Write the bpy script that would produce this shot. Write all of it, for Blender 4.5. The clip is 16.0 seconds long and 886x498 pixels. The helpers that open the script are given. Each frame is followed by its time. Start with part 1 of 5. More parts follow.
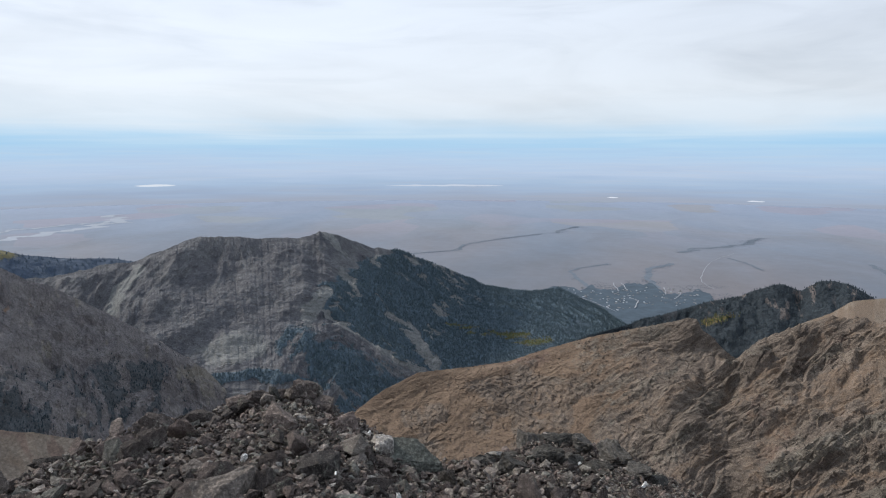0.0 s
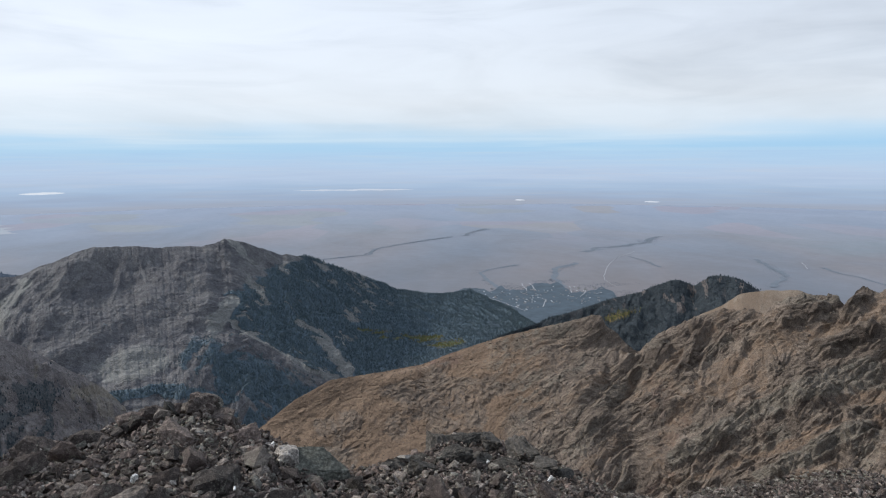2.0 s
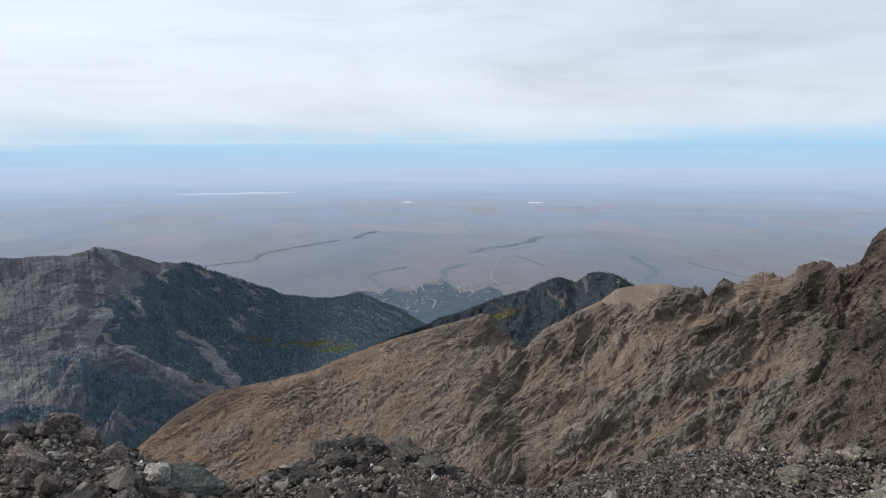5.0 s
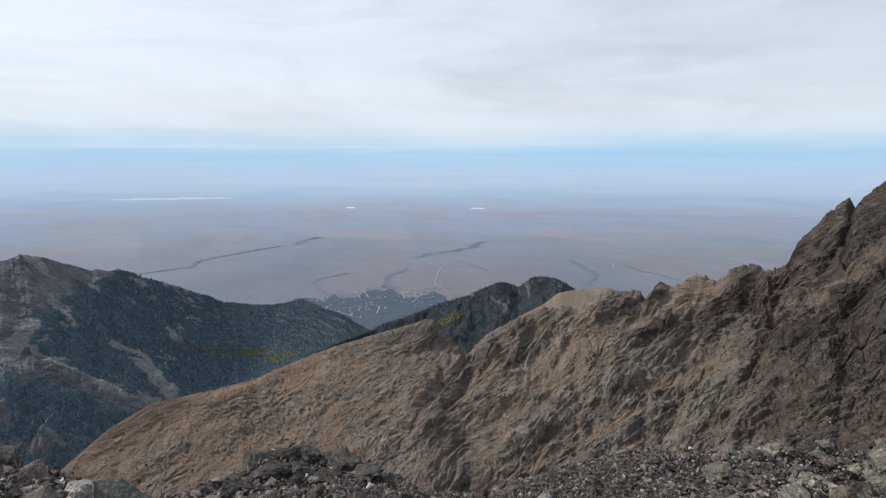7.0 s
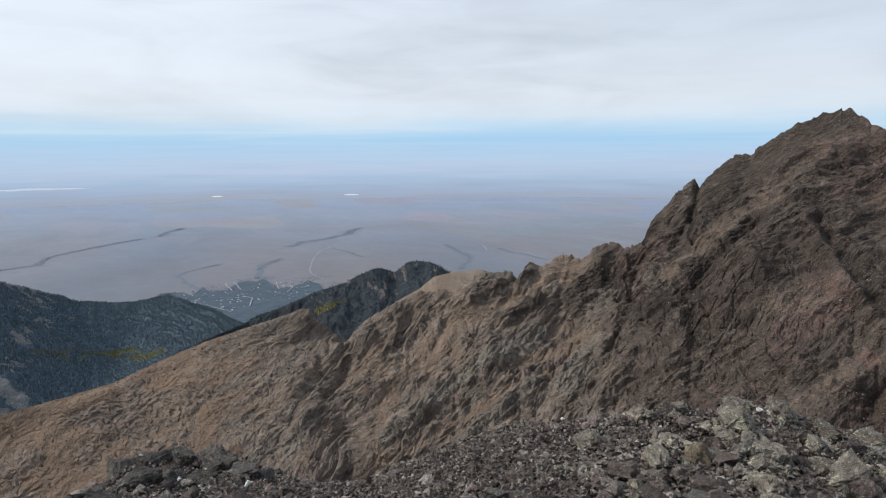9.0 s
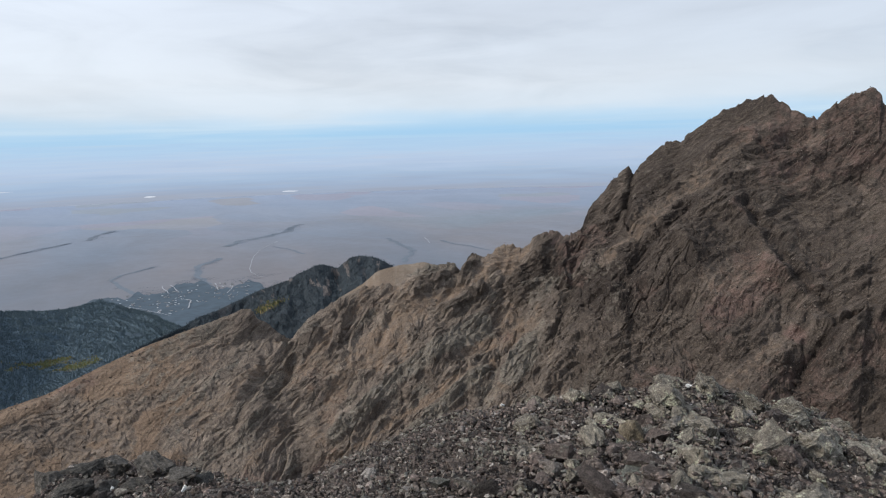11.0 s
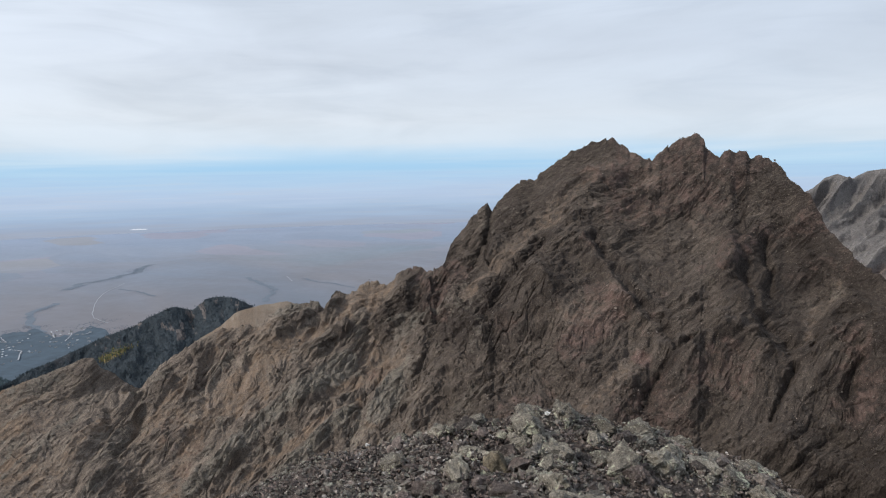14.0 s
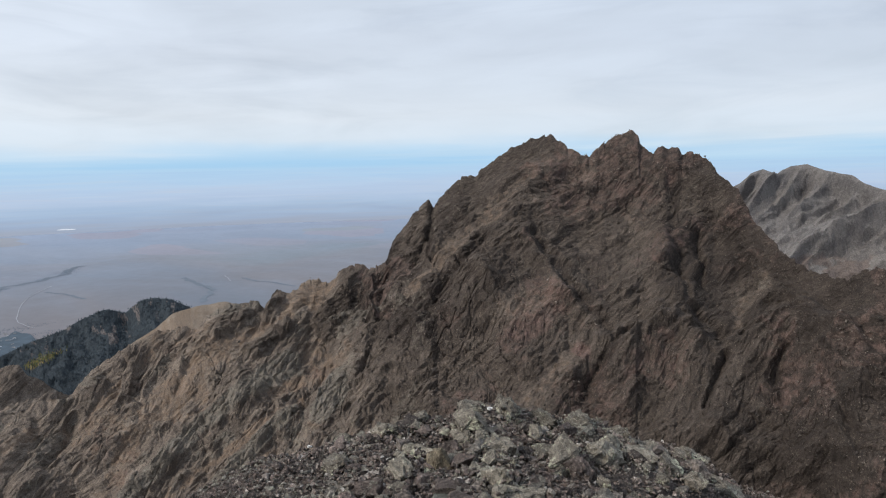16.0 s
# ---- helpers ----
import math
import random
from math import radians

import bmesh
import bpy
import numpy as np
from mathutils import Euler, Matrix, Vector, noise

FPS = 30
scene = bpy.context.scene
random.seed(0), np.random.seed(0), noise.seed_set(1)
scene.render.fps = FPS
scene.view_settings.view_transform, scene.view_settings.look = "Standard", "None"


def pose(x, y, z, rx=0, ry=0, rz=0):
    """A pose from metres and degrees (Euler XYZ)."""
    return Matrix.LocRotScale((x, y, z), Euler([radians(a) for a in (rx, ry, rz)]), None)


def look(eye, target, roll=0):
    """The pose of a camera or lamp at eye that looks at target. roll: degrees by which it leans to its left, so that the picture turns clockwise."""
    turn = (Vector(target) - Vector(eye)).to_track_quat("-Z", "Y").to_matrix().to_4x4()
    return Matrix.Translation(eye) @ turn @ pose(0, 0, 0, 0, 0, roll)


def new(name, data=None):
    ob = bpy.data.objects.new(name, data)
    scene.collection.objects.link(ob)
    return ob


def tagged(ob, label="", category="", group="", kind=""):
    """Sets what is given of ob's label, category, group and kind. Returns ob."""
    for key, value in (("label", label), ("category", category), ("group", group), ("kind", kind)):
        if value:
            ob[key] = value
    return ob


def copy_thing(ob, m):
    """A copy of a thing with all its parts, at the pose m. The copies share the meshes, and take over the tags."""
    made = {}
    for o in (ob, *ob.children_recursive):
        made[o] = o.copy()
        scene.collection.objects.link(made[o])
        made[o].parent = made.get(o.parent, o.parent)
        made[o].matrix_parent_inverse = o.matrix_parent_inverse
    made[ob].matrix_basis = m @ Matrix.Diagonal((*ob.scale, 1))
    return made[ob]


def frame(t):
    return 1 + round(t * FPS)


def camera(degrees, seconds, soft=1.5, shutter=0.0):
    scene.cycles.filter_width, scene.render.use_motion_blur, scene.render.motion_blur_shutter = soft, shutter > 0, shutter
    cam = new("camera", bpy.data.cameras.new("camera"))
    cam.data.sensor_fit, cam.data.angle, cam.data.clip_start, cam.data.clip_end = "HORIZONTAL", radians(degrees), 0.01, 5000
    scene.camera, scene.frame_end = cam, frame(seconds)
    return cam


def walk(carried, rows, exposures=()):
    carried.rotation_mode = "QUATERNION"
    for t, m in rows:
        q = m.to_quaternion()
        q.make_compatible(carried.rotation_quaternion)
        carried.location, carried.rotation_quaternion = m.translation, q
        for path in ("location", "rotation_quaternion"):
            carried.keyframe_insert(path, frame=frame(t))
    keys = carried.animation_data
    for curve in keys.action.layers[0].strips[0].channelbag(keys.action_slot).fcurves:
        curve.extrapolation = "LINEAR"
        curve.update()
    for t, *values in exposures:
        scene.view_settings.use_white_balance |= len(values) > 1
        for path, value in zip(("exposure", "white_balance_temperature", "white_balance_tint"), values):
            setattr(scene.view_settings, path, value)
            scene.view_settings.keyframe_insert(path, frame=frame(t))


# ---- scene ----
cam = camera(66.27, 16.0, soft=1.15)
# t, x, y, z, yaw, pitch, lean
PATH = [
    (0, 0.000, 0.000, 0.000, 0.00, -8.10, 0.00),
    (0.5, 0.005, 0.004, -0.003, -1.72, -7.85, -0.10),
    (1, 0.015, 0.008, -0.011, -4.21, -7.77, -0.31),
    (1.5, 0.035, 0.029, -0.017, -6.24, -7.72, -0.30),
    (2, 0.053, 0.046, -0.026, -7.60, -7.78, -0.28),
    (2.5, 0.062, 0.054, -0.031, -8.88, -7.79, -0.11),
    (3, 0.064, 0.051, -0.031, -10.51, -7.87, 0.08),
    (3.5, 0.064, 0.048, -0.029, -13.52, -7.89, 0.06),
    (4, 0.081, 0.058, -0.035, -15.91, -7.94, -0.27),
    (6.5, 0.170, 0.033, -0.039, -18.32, -7.04, -0.12),
    (7, 0.178, 0.028, -0.030, -21.80, -7.16, 0.08),
    (7.5, 0.179, 0.031, -0.031, -25.13, -7.14, 0.07),
    (8, 0.183, 0.039, -0.035, -28.02, -7.45, 0.08),
    (8.5, 0.183, 0.042, -0.036, -30.30, -8.05, -0.08),
    (9, 0.186, 0.047, -0.035, -32.39, -8.37, -0.28),
    (9.5, 0.195, 0.040, -0.041, -34.43, -8.53, -0.68),
    (12, 0.238, -0.001, -0.044, -40.26, -8.19, -1.13),
    (12.5, 0.240, 0.004, -0.045, -43.02, -7.17, -0.71),
    (13, 0.240, 0.005, -0.046, -45.35, -6.73, -0.90),
    (13.5, 0.246, 0.007, -0.049, -47.20, -6.46, -1.02),
    (14, 0.252, 0.015, -0.052, -48.88, -6.20, -1.07),
    (14.5, 0.253, 0.015, -0.048, -50.08, -6.02, -1.22),
    (15, 0.247, 0.010, -0.046, -51.30, -5.91, -1.33),
    (15.5, 0.262, 0.015, -0.050, -52.39, -6.37, -1.34),
    (16, 0.264, 0.012, -0.045, -53.78, -6.59, -1.27),
]
WALK = [(t, pose(x, y, z, 90 + p, 0, w) @ pose(0, 0, 0, 0, 0, l)) for t, x, y, z, w, p, l in PATH]
walk(cam, WALK, exposures=[(0, 0.0), (16, 0.0)])

# ---- world, sun ----
SUN_BEARING, SUN_HEIGHT = -66.0, 37.0


def add(nt, kind, inputs=(), **settings):
    """A node with its settings and inputs; an input is a value or another node's output."""
    n = nt.nodes.new(kind)
    for key, value in settings.items():
        setattr(n, key, value)
    for slot, value in dict(inputs).items():
        if isinstance(value, bpy.types.NodeSocket):
            nt.links.new(value, n.inputs[slot])
        else:
            n.inputs[slot].default_value = value
    return n


def ramp(nt, fac, stops, interpolation="LINEAR"):
    n = add(nt, "ShaderNodeValToRGB", {0: fac})
    n.color_ramp.interpolation = interpolation
    while len(n.color_ramp.elements) < len(stops):
        n.color_ramp.elements.new(0.5)
    for e, (at, c) in zip(n.color_ramp.elements, stops):
        e.position = at
        e.color = (*c, 1) if len(c) == 3 else c
    return n.outputs[0]


def grey(v):
    return (v, v, v)


def mix(nt, fac, a, b, blend="MIX"):
    n = add(nt, "ShaderNodeMix", data_type="RGBA", blend_type=blend)
    for slot, value in ((0, fac), (6, a), (7, b)):
        if isinstance(value, bpy.types.NodeSocket):
            nt.links.new(value, n.inputs[slot])
        else:
            n.inputs[slot].default_value = (*value, 1) if isinstance(value, tuple) and len(value) == 3 else value
    return n.outputs[2]


def maths(nt, op, a, b=0.0, c=0.0, clamp=False):
    return add(nt, "ShaderNodeMath", {0: a, 1: b, 2: c}, operation=op, use_clamp=clamp).outputs[0]


def tex(nt, vec, scale, detail=4.0, rough=0.55, distortion=0.0):
    return add(nt, "ShaderNodeTexNoise", {"Vector": vec, "Scale": scale, "Detail": detail, "Roughness": rough, "Distortion": distortion}).outputs[0]


def mapped(nt, vec, scale=(1, 1, 1), turn=(0, 0, 0)):
    return add(nt, "ShaderNodeMapping", {"Vector": vec, "Scale": scale, "Rotation": tuple(radians(a) for a in turn)}).outputs[0]


world = bpy.data.worlds.new("world")
scene.world = world
world.use_nodes = True
wt = world.node_tree
wt.nodes.clear()
nishita = add(wt, "ShaderNodeTexSky", sky_type="NISHITA", sun_disc=False, sun_elevation=radians(SUN_HEIGHT), sun_rotation=radians(SUN_BEARING), altitude=4000.0, air_density=1.0, dust_density=1.5)
toward = add(wt, "ShaderNodeTexCoord").outputs["Generated"]
split = add(wt, "ShaderNodeSeparateXYZ", {0: toward})
height = split.outputs[2]
soft_clouds = tex(wt, mapped(wt, toward, (2.4, 2.4, 9.0), (4, 3, 0)), 1.0, 5.0, 0.5, 0.6)
streaks = tex(wt, mapped(wt, toward, (4.0, 4.0, 24.0), (-3, 2, 0)), 1.0, 6.0, 0.55, 0.7)
low = tex(wt, mapped(wt, toward, (3, 3, 18)), 1.0, 4.0, 0.5, 0.3)
wave = maths(wt, "MULTIPLY_ADD", low, 0.045, -0.0225)
level = maths(wt, "ADD", height, maths(wt, "MULTIPLY", wave, ramp(wt, height, [(0.006, grey(0)), (0.035, grey(1))])))
band = ramp(wt, maths(wt, "ADD", level, 0.2), [
    (0.1, (0.36, 0.46, 0.60)), (0.1925, (0.47, 0.64, 0.83)), (0.2125, (0.44, 0.66, 0.87)), (0.229, (0.57, 0.74, 0.90)), (0.2475, (0.705, 0.795, 0.885)),
    (0.28, (0.755, 0.818, 0.89)), (0.375, (0.735, 0.802, 0.90)), (0.52, (0.70, 0.78, 0.89)), (0.75, (0.68, 0.76, 0.87)), (1.0, (0.66, 0.74, 0.86))])
cover = ramp(wt, soft_clouds, [(0.25, grey(0.88)), (0.5, grey(1.0)), (0.75, grey(1.05))])
veil = ramp(wt, streaks, [(0.30, grey(0.955)), (0.6, grey(1.02))])
sunward = maths(wt, "ADD", maths(wt, "MULTIPLY", split.outputs[0], math.sin(radians(SUN_BEARING))), maths(wt, "MULTIPLY", split.outputs[1], math.cos(radians(SUN_BEARING))))
clouds = mix(wt, 1.0, mix(wt, 1.0, band, cover, "MULTIPLY"), veil, "MULTIPLY")
clouds = mix(wt, ramp(wt, height, [(0.0, grey(0)), (0.12, grey(1))]), clouds, mix(wt, 1.0, clouds, ramp(wt, maths(wt, "MULTIPLY_ADD", sunward, 0.5, 0.5), [(0.0, (0.84, 0.875, 0.915)), (0.5, (1.01, 1.02, 1.03)), (1.0, (1.2, 1.2, 1.2))]), "MULTIPLY"))
ribbons = tex(wt, mapped(wt, toward, (2.2, 2.2, 70.0), (1, -1, 0)), 1.0, 4.0, 0.5, 0.4)
low_sky = mix(wt, 1.0, band, ramp(wt, ribbons, [(0.40, (0.87, 0.955, 1.0)), (0.52, (1.0, 1.0, 1.0)), (0.66, (1.16, 1.08, 1.02))]), "MULTIPLY")
low_sky = mix(wt, ramp(wt, height, [(0.004, grey(0)), (0.014, grey(1)), ]), band, low_sky)
clouds = mix(wt, ramp(wt, height, [(0.018, grey(0)), (0.05, grey(1))]), low_sky, clouds)
blue = mix(wt, 1.0, nishita.outputs[0], (0.09, 0.09, 0.09), "MULTIPLY")
thin = ramp(wt, streaks, [(0.25, grey(0.90)), (0.5, grey(0.985))])
add(wt, "ShaderNodeOutputWorld", {0: add(wt, "ShaderNodeBackground", {0: mix(wt, maths(wt, "MAXIMUM", thin, ramp(wt, height, [(0.02, grey(1)), (0.06, grey(0))])), blue, clouds), 1: 1.0}).outputs[0]})

sun = new("sun", bpy.data.lights.new("sun", "SUN"))
sun.data.energy, sun.data.angle, sun.data.color = 3.2, radians(7), (1.0, 0.935, 0.84)
sb, sh = radians(SUN_BEARING), radians(SUN_HEIGHT)
sun.matrix_world = look((900 * math.sin(sb), 900 * math.cos(sb), 900 * math.tan(sh)), (0, 0, 0))

# ---- numbers ----
PLAIN = -300.0


def lattice(p, seed):
    """Value noise in 0..1 at points p (n, 3)."""
    i = np.floor(p).astype(np.int64)
    f = p - i
    f = f * f * f * (f * (f * 6 - 15) + 10)
    total = np.zeros(len(p))
    for k in range(8):
        o = np.array((k & 1, k >> 1 & 1, k >> 2 & 1))
        c = i + o
        h = (c[:, 0] * 374761393 + c[:, 1] * 668265263 + c[:, 2] * 2147483647 + seed * 974634777) & 0xFFFFFFFF
        h = ((h ^ (h >> 13)) * 1274126177) & 0xFFFFFFFF
        h = ((h ^ (h >> 16)) * 2246822519) & 0xFFFFFFFF
        total += (h ^ (h >> 15)) / 4294967295.0 * np.prod(np.where(o == 1, f, 1 - f), axis=1)
    return total


def fbm(p, seed=1, octaves=4, gain=0.5):
    total, weight, a = np.zeros(len(p)), 0.0, 1.0
    for k in range(octaves):
        total += a * (lattice(p * 2.03 ** k + 17.3 * k, seed + k) - 0.5) * 2
        weight += a
        a *= gain
    return total / weight


def ridged(p, seed=1, octaves=4, gain=0.5):
    """1 along sharp ridges, down to 0 in the hollows."""
    total, weight, a = np.zeros(len(p)), 0.0, 1.0
    for k in range(octaves):
        total += a * (1 - np.abs(lattice(p * 2.03 ** k + 9.1 * k, seed + k) * 2 - 1))
        weight += a
        a *= gain
    return total / weight


def chance(i, j, seed):
    """A number in 0..1 for each cell (i, j)."""
    h = (i * 374761393 + j * 668265263 + seed * 974634777) & 0xFFFFFFFF
    h = ((h ^ (h >> 13)) * 1274126177) & 0xFFFFFFFF
    h = ((h ^ (h >> 16)) * 2246822519) & 0xFFFFFFFF
    return (h ^ (h >> 15)) / 4294967295.0


def facets(u, v, seed, tilt=1.0, offset=0.4):
    """Tilted broken faces over the plane (u, v): height, about -0.5 to 0.5, and the gap to the next face (0 at a crack)."""
    i0, j0 = np.floor(u).astype(np.int64), np.floor(v).astype(np.int64)
    near, second = np.full(u.shape, 9.0), np.full(u.shape, 9.0)
    high = np.zeros(u.shape)
    for di in (-1, 0, 1):
        for dj in (-1, 0, 1):
            i, j = i0 + di, j0 + dj
            du = u - (i + chance(i, j, seed))
            dv = v - (j + chance(i, j, seed + 1))
            dist = np.hypot(du, dv)
            face = offset * (chance(i, j, seed + 2) - 0.5) + tilt * (du * (chance(i, j, seed + 3) - 0.5) + dv * (chance(i, j, seed + 4) - 0.5))
            closer = dist < near
            second = np.where(closer, near, np.minimum(second, dist))
            high = np.where(closer, face, high)
            near = np.where(closer, dist, near)
    return high, second - near


def planes(u, v, seed):
    """Flat faces that meet in sharp creases, with no steps: -0.5 to 0.5 over the plane (u, v)."""
    i, j = np.floor(u).astype(np.int64), np.floor(v).astype(np.int64)
    x, y = u - i, v - j
    a, b, c, d = (chance(i + di, j + dj, seed) - 0.5 for di, dj in ((0, 0), (1, 0), (0, 1), (1, 1)))
    return np.where(x + y < 1, a + x * (b - a) + y * (c - a), d + (1 - x) * (c - d) + (1 - y) * (b - d))


def step(a, b, x):
    t = np.clip((x - a) / (b - a), 0, 1)
    return t * t * (3 - 2 * t)


def table(pts, b, col):
    pts = np.array(pts, float)
    return np.interp(b, pts[:, 0], pts[:, col])


def sheet(name, grid, material, mask=None, smooth=False, closed=False, grain=None):
    """A mesh over a grid of points (rows, columns, 3), with a mask attribute (rows, columns, 3)."""
    nr, nc, _ = grid.shape
    a = (np.arange(nr - 1)[:, None] * nc + np.arange(nc - (0 if closed else 1))[None]).ravel()
    nxt = a + 1
    if closed:
        nxt = np.where((a + 1) % nc == 0, a + 1 - nc, a + 1)
    quads = np.stack([a, nxt, nxt + nc, a + nc], 1)
    me = bpy.data.meshes.new(name)
    me.vertices.add(nr * nc)
    me.vertices.foreach_set("co", grid.reshape(-1).astype(np.float32))
    me.loops.add(quads.size)
    me.loops.foreach_set("vertex_index", quads.ravel().astype(np.int32))
    me.polygons.add(len(quads))
    me.polygons.foreach_set("loop_start", (np.arange(len(quads)) * 4).astype(np.int32))
    me.polygons.foreach_set("use_smooth", np.full(len(quads), smooth))
    if mask is not None:
        at = me.color_attributes.new("cover", "FLOAT_COLOR", "POINT")
        at.data.foreach_set("color", np.concatenate([mask.reshape(nr * nc, -1), np.zeros((nr * nc, 4 - mask.shape[-1]))], 1).ravel().astype(np.float32))
    if grain is not None:
        at = me.attributes.new("grain", "FLOAT_VECTOR", "POINT")
        at.data.foreach_set("vector", grain.ravel().astype(np.float32))
    me.materials.append(material)
    me.update()
    me.validate()
    return new(name, me)


def soup(name, verts, faces, material, smooth=False):
    """A mesh from arrays of points and triangles."""
    me = bpy.data.meshes.new(name)
    me.vertices.add(len(verts))
    me.vertices.foreach_set("co", np.asarray(verts, np.float32).ravel())
    me.loops.add(faces.size)
    me.loops.foreach_set("vertex_index", faces.ravel().astype(np.int32))
    me.polygons.add(len(faces))
    me.polygons.foreach_set("loop_start", (np.arange(len(faces)) * 3).astype(np.int32))
    me.polygons.foreach_set("use_smooth", np.full(len(faces), smooth))
    me.materials.append(material)
    me.update()
    me.validate()
    return new(name, me)


def part(name, bm, material, parent, label=""):
    me = bpy.data.meshes.new(name)
    bm.to_mesh(me)
    bm.free()
    me.materials.append(material)
    ob = new(name, me)
    ob.parent = parent
    if label:
        tagged(ob, label)
    return ob


def polar(b, r, z):
    return np.stack([r * np.sin(np.radians(b)), r * np.cos(np.radians(b)), z], -1)


# ---- materials ----
def principled(name):
    m = bpy.data.materials.new(name)
    m.use_nodes = True
    nt = m.node_tree
    nt.nodes.clear()
    bsdf = add(nt, "ShaderNodeBsdfPrincipled", {"Roughness": 0.9, "Specular IOR Level": 0.2})
    add(nt, "ShaderNodeOutputMaterial", {0: bsdf.outputs[0]})
    where = add(nt, "ShaderNodeTexCoord").outputs["Object"]
    return m, nt, bsdf, where


def finish(nt, bsdf, colour, bump=None, distance=0.1, strength=0.6):
    nt.links.new(colour, bsdf.inputs["Base Color"])
    if bump is not None:
        b = add(nt, "ShaderNodeBump", {"Height": bump, "Distance": distance, "Strength": strength})
        nt.links.new(b.outputs[0], bsdf.inputs["Normal"])


def mountain_rock(name, dark, mid, light, first, second, third, size, bump=1.0, stretch=(1, 1, 1), turn=(0, 0, 0), slabs=0.0, grip=0.8):
    """Rock with three covers by the mask: first (red channel), second (green), third (blue). size: metres of the main grain."""
    m, nt, bsdf, where = principled(name)
    vec = mapped(nt, where, stretch, turn)
    big = tex(nt, vec, 0.25 / size, 4, 0.6, 0.5)
    mid_n = tex(nt, vec, 1.0 / size, 6, 0.65, 0.4)
    fine = tex(nt, where, 7.0 / size, 5, 0.72)
    cell = add(nt, "ShaderNodeTexVoronoi", {"Vector": vec, "Scale": 1.6 / size, "Randomness": 1.0}, feature="DISTANCE_TO_EDGE").outputs[0]
    n = maths(nt, "ADD", maths(nt, "MULTIPLY", big, 0.45), maths(nt, "ADD", maths(nt, "MULTIPLY", mid_n, 0.35), maths(nt, "MULTIPLY", fine, 0.2)))
    colour = ramp(nt, n, [(0.36, dark), (0.47, mid), (0.60, light)])
    chips = ramp(nt, fine, [(0.33, grey(0.66)), (0.52, grey(1.0)), (0.68, grey(1.36))])
    covers = add(nt, "ShaderNodeAttribute", attribute_name="cover")
    mask = add(nt, "ShaderNodeSeparateColor", {0: covers.outputs["Color"]})
    # alpha: darker rock and painted shade, both put into the colour
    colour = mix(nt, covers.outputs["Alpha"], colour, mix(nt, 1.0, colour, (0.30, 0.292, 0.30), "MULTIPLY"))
    for k, c in enumerate((first, second, third)):
        edge = maths(nt, "ADD", mask.outputs[k], maths(nt, "MULTIPLY_ADD", mid_n, 0.9, -0.45))
        vary = mix(nt, tex(nt, where, 2.2 / size, 5, 0.7), tuple(v * 0.72 for v in c), tuple(min(1, v * 1.28) for v in c))
        colour = mix(nt, ramp(nt, edge, [(0.36, grey(0)), (0.64, grey(1))]), colour, vary)
    colour = mix(nt, 1.0, colour, chips, "MULTIPLY")
    relief = maths(nt, "ADD", maths(nt, "MULTIPLY", fine, 0.5), maths(nt, "ADD", maths(nt, "MULTIPLY", mid_n, 1.0), maths(nt, "MULTIPLY", maths(nt, "MINIMUM", cell, 0.12), 1.5)))
    if slabs:
        # broken blocks and cracks along the slabs
        lie = add(nt, "ShaderNodeAttribute", attribute_name="grain").outputs["Vector"]
        shift = tex(nt, mapped(nt, lie, (0.16 / slabs, 0.16 / slabs, 1)), 1.0, 4, 0.6)
        bent = add(nt, "ShaderNodeVectorMath", {0: lie, 1: add(nt, "ShaderNodeCombineXYZ", {0: maths(nt, "MULTIPLY", shift, 9.0 * slabs), 1: maths(nt, "MULTIPLY", shift, -7.0 * slabs)}).outputs[0]}, operation="ADD").outputs[0]
        place = ramp(nt, big, [(0.38, grey(0.15)), (0.56, grey(1.0))])
        bare = maths(nt, "SUBTRACT", 1.0, mask.outputs[0], clamp=True)
        relief = maths(nt, "MULTIPLY", relief, 0.6)
        for long, wide, dim, amount in ((13.0, 3.4, 0.55, 2.4), (3.6, 1.5, 0.74, 1.2)):
            at = mapped(nt, bent, (1 / long / slabs, 1 / wide / slabs, 1))
            gap = add(nt, "ShaderNodeTexVoronoi", {"Vector": at, "Scale": 1.0}, feature="DISTANCE_TO_EDGE", voronoi_dimensions="2D").outputs[0]
            block = add(nt, "ShaderNodeTexVoronoi", {"Vector": at, "Scale": 1.0}, feature="F1", voronoi_dimensions="2D").outputs["Color"]
            tint = ramp(nt, add(nt, "ShaderNodeSeparateColor", {0: block}).outputs[0], [(0.0, grey(0.84)), (1.0, grey(1.16))])
            line = ramp(nt, gap, [(0.0, grey(dim)), (0.045, grey(0.9)), (0.09, grey(1.0))])
            colour = mix(nt, grip, colour, mix(nt, 1.0, colour, tint, "MULTIPLY"))
            colour = mix(nt, maths(nt, "MULTIPLY", maths(nt, "MULTIPLY", place, bare), grip), colour, mix(nt, 1.0, colour, line, "MULTIPLY"))
            relief = maths(nt, "ADD", relief, maths(nt, "MULTIPLY", maths(nt, "ADD", maths(nt, "MINIMUM", gap, 0.25), maths(nt, "MULTIPLY", tint, 0.4)), maths(nt, "MULTIPLY_ADD", bare, 0.7 * amount * grip, 0.3 * amount * grip)))
        seam = tex(nt, mapped(nt, lie, (1 / 24.0 / slabs, 1 / 2.6 / slabs, 1)), 1.0, 5, 0.6, 0.35)
        seam_line = ramp(nt, maths(nt, "ABSOLUTE", maths(nt, "SUBTRACT", seam, 0.5)), [(0.0, grey(0.42)), (0.018, grey(0.8)), (0.04, grey(1.0))])
